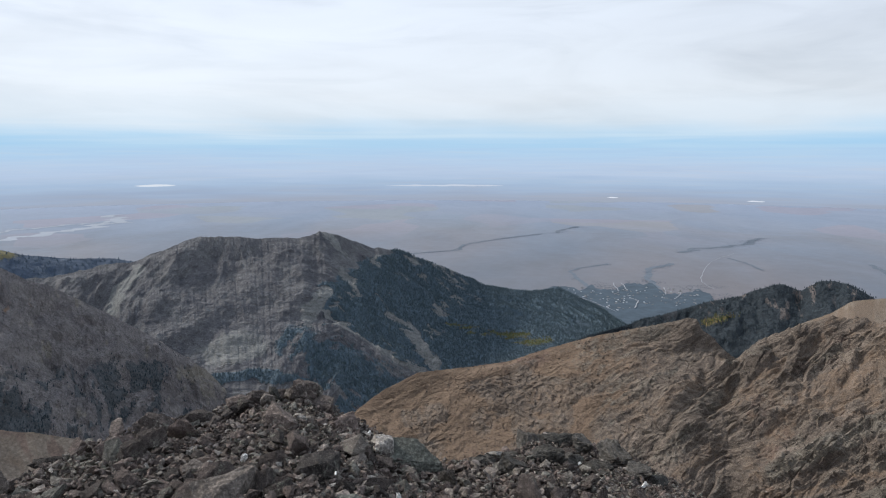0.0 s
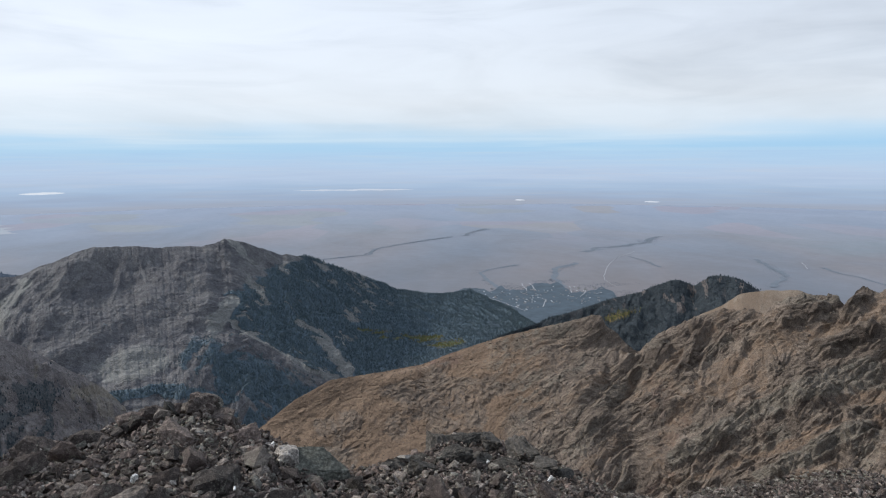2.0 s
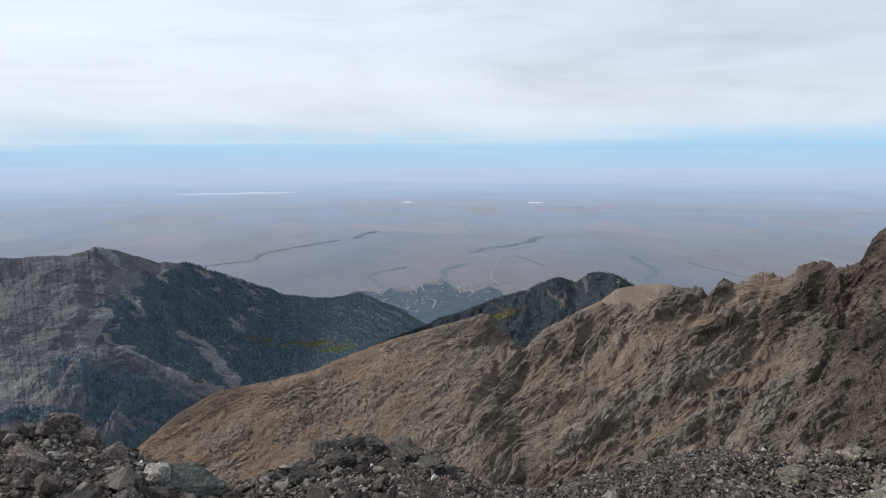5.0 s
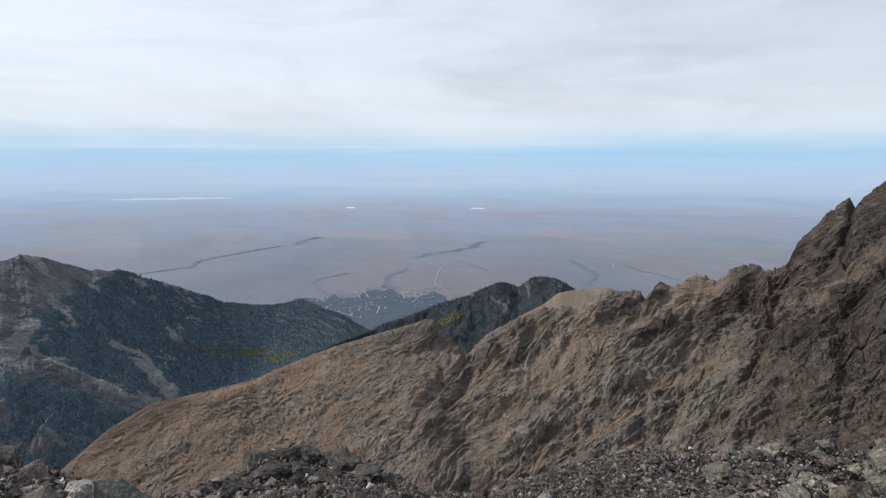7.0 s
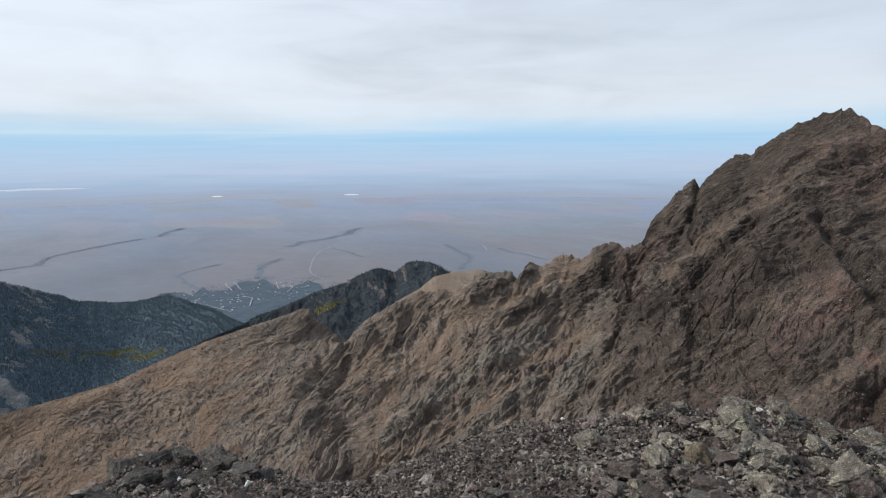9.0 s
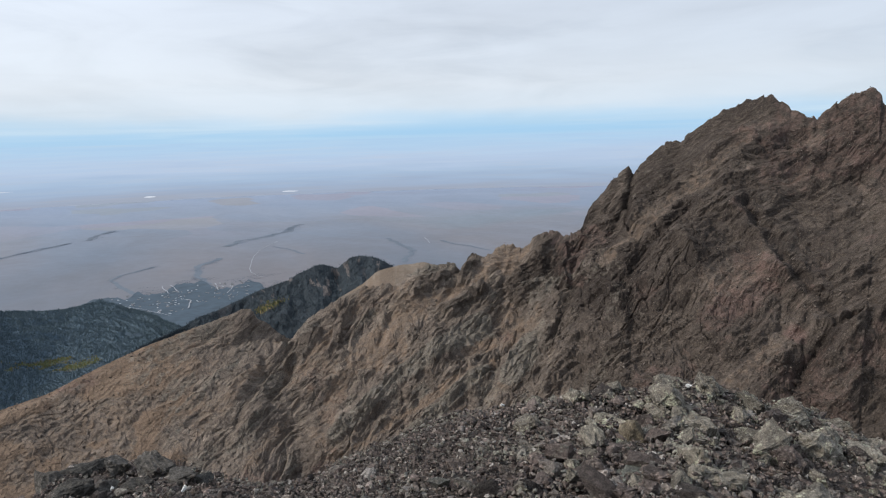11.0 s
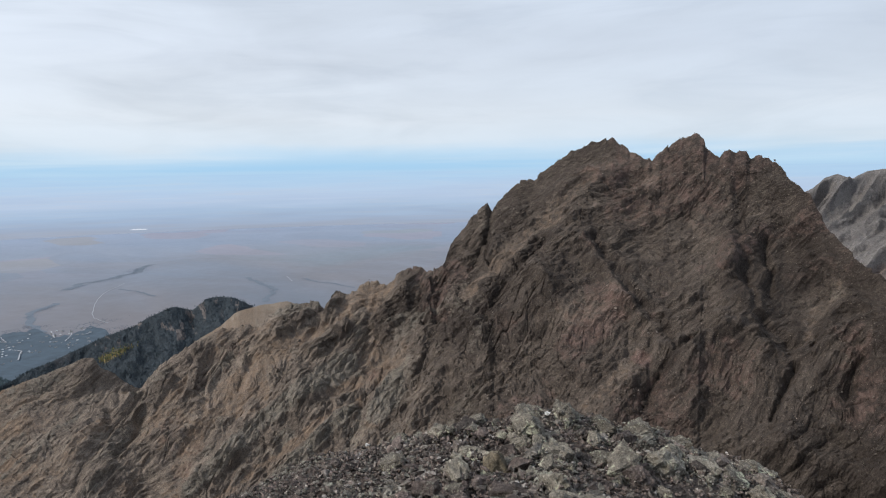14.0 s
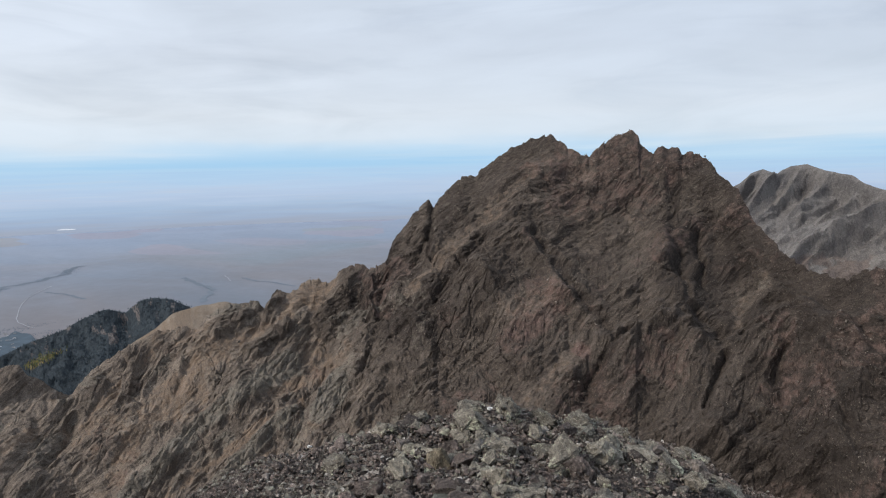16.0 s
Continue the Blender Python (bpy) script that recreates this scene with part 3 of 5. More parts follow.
TOWERS = [([(36.2, -10.7), (37.0, -11.4), (35.2, -12.8)], 0.7), ([(40.2, -10.2), (39.2, -11.8)], 0.5), ([(45.8, -8.6), (45.2, -10.9), (43.4, -12.8)], 0.9), ([(28.8, -13.4), (27.9, -16.3)], 0.6), ([(40.2, -12.6), (37.5, -14.4)], 0.6), ([(25.7, -15.4), (24.2, -17.4)], 0.7), ([(47.6, -8.6), (47.2, -12.0)], 0.5)]
GASHES = [([(22.0, -17.3), (20.2, -20.1), (18.3, -23.4)], 0.45), ([(24.4, -17.6), (22.0, -20.6)], 0.3), ([(43.9, -15.9), (41.3, -18.9), (35.8, -23.2)], 0.28), ([(47.3, -8.0), (46.9, -12.5)], 0.22), ([(48.9, -8.6), (48.0, -13.0), (46.2, -17.4)], 0.3), ([(33.4, -13.2), (31.6, -16.6)], 0.3)]
PEAK_GASHES = [([(53.0, -2.9), (52.5, -7.9)], 0.2), ([(69.1, -13.6), (67.5, -15.9), (65.8, -18.4)], 0.45), ([(72.3, -0.3), (72.7, -4.8), (73.1, -7.9), (73.9, -11.4), (76.0, -13.2)], 0.4), ([(57.4, -6.1), (54.5, -9.4), (52.5, -12.2)], 0.5), ([(61.7, -5.9), (64.2, -9.5), (67.8, -13.6)], 0.5),
               ([(74.6, -5.5), (75.0, -9.5)], 0.25), ([(82.6, -14.4), (84.4, -17.6), (86.0, -20.6)], 0.5), ([(76.4, -15.2), (75.6, -19.0)], 0.3), ([(80.9, -14.6), (80.2, -16.8)], 0.35)]


def streak(b, el, lines):
    """1 on any of the lines, falling to 0 beside them."""
    total = np.zeros(np.broadcast(b, el).shape)
    for line, width in lines:
        near = np.full(total.shape, 9.0)
        for (x0, y0), (x1, y1) in zip(line, line[1:]):
            dx, dy = x1 - x0, y1 - y0
            s = np.clip(((b - x0) * dx + (el - y0) * dy) / (dx * dx + dy * dy), 0, 1)
            near = np.minimum(near, np.hypot(b - x0 - s * dx, el - y0 - s * dy))
        total = np.maximum(total, np.exp(-(near / width) ** 2))
    return total


def crag_sheet(b0, b1, columns, rows):
    b = np.linspace(b0, b1, columns)
    arc = np.radians(b) * 480
    line = lambda size, seed: fbm(np.stack([arc / size, 0 * b, 0 * b], 1), seed, 3)
    cliff = np.clip(5 + 9 * line(28, 201), 0, 14) * step(18, 27, b) + 8 * step(48, 52, b)
    grid, run, t, d, k = ridge_sheet(LINE, b, rows, 20, 40, 34, bow=0.10, power=1.25, slope_table=FACE, cliff=cliff, knee=0.55, calm=2.0, wider=1 - step(32, 40, b),
                                     lean=[(15, 0.3), (30, 0.6), (52, 0.7), (62, 0.0), (90, 0.0)], fade=[(10, 0.06), (30, 0.09), (36, 0.12), (52, 0.12), (60, 0.05), (90, 0.05)])
    shape = run.shape
    base = flat(grid)
    X = arc[None] + 0 * run
    Y = grid[..., 2] * 1.4
    warp = fbm(base * 0.014, 11, 3).reshape(shape)
    warp2 = fbm(base * 0.06, 13, 3).reshape(shape)
    ca, sa = math.cos(radians(46)), math.sin(radians(46))
    p = X * ca + Y * sa + 6 * warp2
    q = -X * sa + Y * ca + 12 * warp + 2.5 * warp2
    noise = lambda u, v, seed, octaves=3, gain=0.5: fbm(np.stack([u.ravel(), v.ravel(), 0 * u.ravel()], 1), seed, octaves, gain).reshape(shape)
    flatn = lambda u, v, seed, octaves=3, gain=0.5: ridged(np.stack([u.ravel(), v.ravel(), 0 * u.ravel()], 1), seed, octaves, gain).reshape(shape)
    high = step(46, 56, b)[None] + 0 * run
    left = 1 - step(8, 27, b)[None] + 0 * run
    ribs = flatn(p / 120, q / 42, 21)
    blocks = ridged(base * 0.016, 25, 3, 0.45).reshape(shape)
    slabs = flatn(p / 40, q / 12, 31, 3, 0.55)
    strokes = flatn(p / 15, q / 4.2, 35, 3, 0.6)
    f2, e2 = facets(p / 17, q / 8, 311, 1.5, 0.35)
    f3, e3 = facets(p / 7.0, q / 3.8, 321, 1.7, 0.35)
    f4, e4 = facets((X + 2 * warp2) / 2.8, (Y + 2 * warp) / 2.3, 331, 1.8, 0.5)
    g1 = planes(p / 44 + 0.3 * q / 22, q / 24 - 0.2 * p / 44, 401)
    g2 = planes(p / 19 - 0.4 * q / 9, q / 10 + 0.25 * p / 19, 411)
    g3 = planes(p / 8 + 0.5 * q / 4, q / 4.4 - 0.1 * p / 8, 421)
    g4 = planes(p / 3.6 - 0.3 * q / 2.2, q / 2.2 + 0.3 * p / 3.6, 431)
    lumps = fbm(base * 0.05, 41, 5, 0.6).reshape(shape)
    zone = noise(p / 75, q / 30, 43)
    low_el = np.degrees(np.arctan2(grid[..., 2], np.hypot(grid[..., 0], grid[..., 1])))
    bend = 1.2 * warp + 0.9 * warp2 + 0.9 * g2 + 0.5 * g3
    bw, ew = b[None] + 0.5 * warp2 + 0.35 * g2 + 0.35 * g3, low_el + 0.4 * warp + 0.35 * g1 + 0.3 * g4

    def saw(size, along_p, seed):
        """Slabs that rise gently and break off sharply at their lower edge, dying out along their length."""
        phase = q / size + 1.1 * noise(p / along_p, q / (2.5 * size), seed)
        number = np.floor(phase)
        part_way = phase - number
        thick = np.clip(0.4 + 1.6 * noise(p / along_p * 1.7, number * 3.3, seed + 5, 2), 0, 1.2)
        return thick * (np.minimum(part_way / 0.86, (1 - part_way) / 0.14) - 0.5)

    big_slabs, small_slabs = saw(13.0, 50.0, 501), saw(4.6, 20.0, 511)
    chute = streak(bw, ew, CHUTES + PEAK_CHUTES)
    chute = step(0.30, 0.75, chute + 0.5 * noise(p / 9, q / 6, 571))
    sound = step(0.25, 0.75, streak(bw, ew, SLABS) + 0.4 * zone)
    tower = step(0.25, 0.75, streak(bw, ew, TOWERS))
    gash = streak(bw, ew, GASHES + PEAK_GASHES)
    smooth = np.exp(-((bw - 57.0) / 2.6) ** 2 - ((ew + 2.4 - 0.65 * (bw - 57)) / 1.1) ** 2) + np.exp(-((bw - 75.3) / 1.7) ** 2 - ((ew + 8.0) / 3.6) ** 2) + np.exp(-((bw - 70.6) / 1.4) ** 2 - ((ew + 5.5) / 4.5) ** 2) + np.exp(-((bw - 84.6) / 2.0) ** 2 - ((ew + 11.0) / 2.0) ** 2)
    smooth = np.clip(smooth, 0, 1)
    crack = np.exp(-(e2 / 0.05) ** 2) * step(-0.1, 0.3, fbm(base * 0.03, 521, 3).reshape(shape))
    firm = (1 - 0.45 * chute) * (1 - 0.6 * smooth)
    rocky = step(8, 26, b)[None] * 0.6 + 0.4 + 0 * run
    grain_on = (1 - 0.8 * step(57, 68, b)[None]) * (1 - 0.75 * left)
    amount = rocky * ((11 + 4 * high) * (ribs - 0.62) + (7 + 9 * high) * (blocks - 0.6))
    lying = step(20, 28, b)[None] * (1 - step(48, 58, b))[None]
    amount = amount + rocky * firm * ((2.5 + 3.2 * lying) * (slabs - 0.6) + (5.0 + 2.5 * high - 2.5 * lying) * g1 + (3.6 + 1.4 * high - 1.8 * lying) * g2 + (2.2 - 0.6 * lying) * g3 + 1.2 * g4 + 1.0 * f2 + 0.8 * f3 + 0.4 * f4 - 0.9 * crack)
    amount = amount + rocky * firm * grain_on * ((2.4 + 0.8 * lying + 1.6 * sound) * big_slabs + (1.5 + 1.0 * lying + 0.8 * sound) * small_slabs + (1.5 + 1.5 * lying) * (strokes - 0.6))
    amount = amount + left * step(0.0, 0.35, zone + 0.5 * g2) * (0.5 * f3 + 0.5 * f4 + 1.1 * g3 + 0.8 * g4 + 0.6 * big_slabs)
    amount = amount + 1.5 * lumps + 0.3 * f4 + 3.0 * sound + 4.5 * tower - 1.2 * chute - (3.2 + 2.0 * high) * gash

    def rib(line, high_by, lit, shaded):
        """A rib down the face along a line of bearings and elevations, steep on one side."""
        down, at = -np.array([e for _, e in line]), np.array([x for x, _ in line])
        off = b[None] - np.interp(-low_el, down, at) + bend
        ends = step(-1.5, 0.8, -low_el - down[0]) * (1 - step(-1.0, 2.0, -low_el - down[-1]))
        return high_by * ends * np.where(off < 0, np.exp(-(off / lit) ** 2), np.exp(-off / shaded) * (1 + 0.3 * off / shaded)) * (t > 0)[:, None]

    # ribs, buttresses and the bowl of the peak
    amount = amount + rib([(71.5, 1.3), (72.3, -0.6), (72.6, -3.8), (73.0, -8.6), (74.0, -11.5), (75.5, -13.1)], 9, 3.2, 2.0)
    amount = amount + rib([(75.2, -0.2), (77.6, -4.0), (79.4, -8.0), (80.8, -10.7)], 6, 2.0, 1.2) - 7 * np.exp(-((b[None] - 76.2) / 2.0) ** 2 - ((low_el + 9.5) / 3.5) ** 2)
    rim = np.interp(b, [66.8, 68.3, 69.9, 72.8, 76.4, 79.3, 80.7, 82.3, 83.9, 88], [-16, -14.0, -12.9, -11.5, -13.4, -12.4, -10.8, -10.6, -11.7, -14])[None] + 0.6 * bend
    amount = amount + 11 * step(-0.2, 1.1, rim - low_el) * np.exp(-np.clip(rim - low_el, 0, 30) / 9) * (step(66.5, 70, b) * (1 - step(85, 89, b)))[None]
    amount = amount + rib([(74.4, -14.5), (74.7, -18.6), (74.2, -22)], 5, 1.8, 1.0) + rib([(79.6, -12.4), (80.0, -15.0), (80.5, -17.1), (81.5, -20.1)], 8, 2.4, 1.3)
    amount = amount + rib([(82.0, -11.0), (83.0, -14.1), (84.7, -17.4), (86.4, -22.1)], 7, 2.2, 1.6) + rib([(77.4, -17.4), (78.0, -20.0), (78.6, -23.0)], 7, 1.6, 1.0) + rib([(86.8, -8.4), (86.8, -11.4), (85.5, -14.0)], 6, 1.8, 1.0)
    amount = amount + rib([(52.6, -2.4), (53.5, -5.6), (52.0, -10.1)], 3, 1.4, 1.4) + rib([(55.7, -0.5), (57.8, -2.2), (57.9, -4.6)], 2, 1.4, 1.2) + rib([(63.6, 0.4), (61.0, -2.6), (58.4, -5.4)], 3.5, 1.0, 1.0)
    amount = amount + rib([(68.8, 2.0), (68.2, -0.4), (64.6, -2.8), (60.5, -6.0), (57.7, -8.8), (55.5, -11.9)], 9, 2.6, 2.2) + rib([(60.9, -5.5), (63.3, -9.2), (66.7, -12.5), (68.5, -14.8)], 6, 1.4, 1.6)
    amount = amount + rib([(52.2, -9.8), (52.7, -11.8), (50.4, -15.9), (49.0, -18)], 5, 1.8, 1.2) + rib([(56.3, -8.6), (57.6, -11.6), (59.7, -15.0)], 5, 1.6, 1.3) + rib([(69.3, -12.8), (66.2, -16.0), (63.4, -19.5)], 5, 1.2, 0.9)
    hold = step(0.0, 0.035, np.abs(t))[:, None]
    amount = amount * (0.10 + 0.90 * hold)
    grid = push(grid, b, k, amount)
    # a broken skyline
    jag = 0.7 * fbm(np.stack([np.radians(b) * 480 / 5.0, 0 * b, 0 * b], 1), 61, 4, 0.6) + facets(np.radians(b) * 480 / 3.5, 0 * b + 0.5, 63, 2.0)[0]
    grid[..., 2] += (1.4 * jag * (0.35 + step(15, 30, b)))[None] * (1 - step(0.0, 0.02, np.abs(t)))[:, None]
    tone = noise(p / 40, q / 14, 541, 4, 0.6)
    grassy = (1 - step(6, 27, b))[None] * step(-0.15, 0.3, 0.25 - 0.8 * zone - 0.6 * g2)
    grassy = np.maximum(grassy, (1 - step(0.0, 0.05, t))[:, None] * (1 - step(14, 20, b))[None] * (t[:, None] > -0.3))
    grassy = np.maximum(grassy, 0.46 * step(0.02, 0.3, -tone) * (1 - step(44, 54, b))[None])
    grassy = np.maximum(grassy, left * (0.42 + 0.3 * tone))
    grassy = np.maximum(grassy * (1 - 0.8 * sound), (0.52 - 0.12 * high) * chute) * (1 - tower)
    red = np.clip(step(-0.1, 0.4, fbm(base * 0.016, 81, 4).reshape(shape) + 0.3 * g1 + 0.05), 0, 1) * 0.44 * (1 - sound)
    spot = lambda b0, e0, wb, we: np.exp(-((b[None] - b0 + 2 * warp2) / wb) ** 2 - ((low_el - e0 + 2 * warp) / we) ** 2)
    red = np.maximum(red, np.clip(0.5 * spot(63.0, -11.2, 3.4, 2.2) + 0.75 * spot(66.0, -14.9, 1.2, 0.7) + 0.5 * spot(60, -14.5, 3, 2.5) + 0.5 * spot(80, -14.6, 1.8, 2.5) + 0.45 * spot(42, -16.6, 2.5, 1.0), 0, 1))
    pale = np.maximum(0.45 * spot(63.0, -16.8, 1.0, 1.0), 0.5 * spot(79.0, -9.6, 0.9, 0.9))
    pale = np.maximum(pale, 0.62 * sound * (1 - step(44, 49, b))[None])
    pale = np.maximum(pale, (0.5 - 0.2 * high) * step(0.05, 0.35, tone + 0.4 * big_slabs) * step(4, 14, b)[None] * (1 - 0.5 * sound))
    # darker peak rock, plus shade painted into gashes, cracks and the bowl's wall
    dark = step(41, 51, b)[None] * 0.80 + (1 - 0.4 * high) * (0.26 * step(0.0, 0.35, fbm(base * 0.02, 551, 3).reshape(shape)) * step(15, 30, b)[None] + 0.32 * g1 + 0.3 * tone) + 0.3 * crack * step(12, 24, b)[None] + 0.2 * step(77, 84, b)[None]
    # lit faces are lightened here and shaded ones darkened, in colour only
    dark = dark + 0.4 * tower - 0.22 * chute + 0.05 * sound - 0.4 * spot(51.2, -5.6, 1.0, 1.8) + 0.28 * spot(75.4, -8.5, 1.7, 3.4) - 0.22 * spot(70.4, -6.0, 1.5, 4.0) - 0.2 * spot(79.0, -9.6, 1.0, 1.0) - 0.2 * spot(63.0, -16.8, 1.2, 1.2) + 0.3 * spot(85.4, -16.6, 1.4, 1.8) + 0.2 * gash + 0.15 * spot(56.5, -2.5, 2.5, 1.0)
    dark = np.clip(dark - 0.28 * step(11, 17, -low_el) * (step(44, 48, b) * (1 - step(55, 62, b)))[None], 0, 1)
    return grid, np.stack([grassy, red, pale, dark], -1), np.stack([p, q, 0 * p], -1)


grid, cover, grain = crag_sheet(-16, 49.0, 1000, 320)
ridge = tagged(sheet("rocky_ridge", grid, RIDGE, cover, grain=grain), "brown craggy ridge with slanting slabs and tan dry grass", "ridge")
ridge_grid, ridge_cover = grid, cover
grid, cover, grain = crag_sheet(48.9, 110, 960, 370)
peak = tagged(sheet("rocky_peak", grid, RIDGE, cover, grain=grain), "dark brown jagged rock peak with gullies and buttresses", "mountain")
peak_grid, peak_cover = grid, cover


def mountain(name, label, crest, b0, b1, columns, rows, material, slope, seed, big, fine, size, covers, bow=0.0, foot=None, hold_run=0.08, shear=((-180, 0), (180, 0)), jag=1.0, relief=((-180, 1), (180, 1))):
    b = np.linspace(b0, b1, columns)
    grid, run, t, d, k = ridge_sheet(crest, b, rows, 16, slope, 25, bow=bow, power=1.15, foot=foot)
    shape = run.shape
    base = flat(grid)
    X = (np.radians(b)[None] * np.mean(d) - table(shear, b, 1)[None] * run).ravel() + 0.35 * size * fbm(base * (0.6 / size), seed + 5, 3)
    spurs = ridged(np.stack([X / size, (run / (size * 3.2)).ravel(), 0 * X], 1), seed, 4, 0.5).reshape(shape)
    lumps = fbm(base * (3.0 / size), seed + 9, 5, 0.6).reshape(shape)
    f1, e1 = facets(X.reshape(shape) / (size * 0.22), run / (size * 0.5), seed + 31, 1.3)
    f2, e2 = facets(X.reshape(shape) / (size * 0.08), run / (size * 0.16), seed + 41, 1.5)
    lumps = lumps + 0.15 * f1 + 0.12 * f2 + 1.1 * planes(X.reshape(shape) / (size * 0.30), run / (size * 0.55) + 0.3 * b[None] / 10, seed + 51) + 0.6 * planes(X.reshape(shape) / (size * 0.11), run / (size * 0.2), seed + 57)
    grid[..., 2] += (jag * fbm(np.stack([np.radians(b) * d / 14.0, 0 * b, 0 * b], 1), seed + 61, 4, 0.6))[None]
    hold = 0.08 + 0.92 * step(0.0, hold_run, np.abs(t))[:, None]
    grid = push(grid, b, k, hold * (big * table(relief, b, 1)[None] * (spurs - 0.6) + fine * lumps))
    grid[..., 2] = np.where((t > 0)[:, None] & (t < 0.96)[:, None], np.maximum(grid[..., 2], PLAIN + 2.5 + 1.5 * lumps), grid[..., 2])
    el = np.degrees(np.arctan2(grid[..., 2], np.hypot(grid[..., 0], grid[..., 1])))
    patch = fbm(base * (1.6 / size), seed + 21, 4, 0.6).reshape(shape)
    thin = fbm(np.stack([X / (size * 0.10), (run / (size * 0.32)).ravel(), 0 * X], 1), seed + 27, 4, 0.65).reshape(shape)
    cover = covers(b[None] + 2.0 * patch + 0.6 * thin, el + 0.7 * patch + 0.35 * thin, t[:, None] + 0 * run, 0.65 * patch + 0.55 * thin, spurs)
    ob = sheet(name, grid, material, np.stack(cover, -1), grain=np.stack([2.6 * run, X.reshape(shape), 0 * run], -1))
    tagged(ob, label, "mountain")
    return grid, cover


def far_covers(b, el, t, n, spurs):
    # dark spruce on the shaded side and in the hollows, pale scree chutes, a strip of yellow aspen
    edge = np.interp(-el, [6.5, 8.2, 9.9, 10.7, 12.6, 14.1, 16.1, 18.3, 20.0], [-3.5, -5.6, -8.0, -10.2, -10.3, -8.8, -6.0, -2.2, 0.5])
    field = (b - edge) / 1.6 + 1.2 * n
    wood = step(-0.2, 0.4, field) * step(-0.75, -0.4, n - 0.3 * (spurs - 0.6) + 0.03 * (b + 4))
    mixed = step(-14.6, -16.6, el + 0.35 * (b + 8)) * step(-15.5, -12.5, b) * (1 - step(-1.5, 0.5, field))
    wood = np.maximum(wood, mixed * step(-0.12, 0.08, n + 0.02 * (-el - 16)))
    wood = np.maximum(wood, step(0.3, 0.6, streak(b, el, [([(-19.0, -17.9), (-14.8, -18.6), (-11.0, -19.5)], 0.55)]) + 0.3 * n))
    wood = np.maximum(wood, 0.7 * step(0.22, 0.4, n) * np.exp(-((el + 12.3) / 1.2) ** 2) * (b > -22) * (b < -12))
    chute = streak(b - 0.2 * n, el, [([(-10.5, -12.6), (-8.9, -14.0), (-6.1, -16.0), (-2.1, -18.3)], 0.28), ([(-25.0, -9.1), (-27.2, -12.2)], 0.5), ([(-8.4, -9.6), (-7.3, -11.9)], 0.3)])
    bare = streak(b, el, [([(-4.8, -13.8), (-2.6, -15.8), (-0.8, -17.8)], 0.95), ([(-10.4, -6.8), (-8.6, -7.7)], 0.6), ([(-9.8, -11.5), (-11.2, -13.5)], 0.9)])
    bare = np.maximum(bare, streak(b, el, [([(-5.9, -8.8), (-5.4, -9.4)], 0.35), ([(-2.0, -10.3), (-1.6, -11.0)], 0.3), ([(0.4, -10.9), (0.8, -11.4)], 0.25), ([(1.0, -12.1), (1.5, -12.8)], 0.35), ([(-1.5, -14.6), (-0.6, -15.6)], 0.3), ([(-4.2, -10.2), (-3.6, -10.9)], 0.25)]))
    slabs = step(0.40, 0.7, bare * 0.8 + 0.55 * n)
    slabs = np.maximum(slabs, 0.8 * step(0.20, 0.32, n) * step(-14.5, -13, el) * (b > -9) * (b < 4))
    apron = 0.62 * step(0.35, 0.8, np.exp(-((b + 17.2) / 3.4) ** 2 - ((el + 15.6) / 2.0) ** 2) + 0.5 * n)
    pale = np.clip(np.maximum(np.maximum(step(0.3, 0.7, chute), 0.85 * slabs), apron), 0, 1)
    gold = streak(b, el - 0.2 * n, [([(0.4, -14.3), (2.8, -15.1), (5.0, -15.2), (7.2, -15.1)], 0.26), ([(5.5, -15.5), (8.0, -15.8), (9.5, -15.4)], 0.35)]) * step(-0.35, 0.2, n + 0.1)
    return wood * (1 - step(0.3, 0.6, pale)) * (1 - step(0.3, 0.7, gold)), pale, gold * 0.75


FAR_LINE = [(-48, -9.6, 950), (-33.6, -9.12, 960), (-29.3, -8.92, 970), (-26.2, -8.35, 980), (-24.6, -8.33, 985), (-22.1, -7.47, 990), (-19.9, -6.59, 1000), (-17.9, -6.76, 1000),
            (-15.7, -6.84, 1000), (-12.0, -7.08, 1010), (-10.4, -6.51, 1020), (-8.8, -6.83, 1030), (-6.0, -7.91, 1050), (-4.0, -8.13, 1070), (-0.2, -9.48, 1150),
            (3.7, -11.13, 1300), (6.6, -11.6, 1370), (9.9, -11.32, 1385), (12.8, -12.51, 1325), (14.6, -13.56, 1222), (17.0, -15.0, 1105)]
m_grid, m_cover = mountain("grey_mountain", "broad grey rocky mountain with dark spruce woods on its flank", FAR_LINE, -48, 17, 760, 230, GREY, 38, 101, 36, 7, 105,
                           far_covers, foot=[(-48, 620), (-12, 630), (-3, 740), (5, 850), (12, 920), (17, 980)], hold_run=0.08, shear=[(-48, -0.7), (-24, -0.5), (-16, 0.1), (-9, 1.1), (17, 1.2)], relief=[(-48, 1.0), (-18, 0.9), (-14, 0.5), (-3, 0.45), (3, 0.35), (17, 0.25)], jag=3.2)


def near_covers(b, el, t, n, spurs):
    wood = step(-12.5, -17, el + 2.5 * n) * step(0.0, 0.22, n + 0.012 * (-el - 16)) * (1 - step(-22, -19, b))
    bright = np.maximum(0.7 * step(0.12, 0.4, -n), streak(b, el, [([(-21.5, -17.2), (-17.4, -19.6)], 0.8)]))
    return wood, 0.5 * step(0.1, 0.4, n) * step(-15, -11, el), bright * 0.8


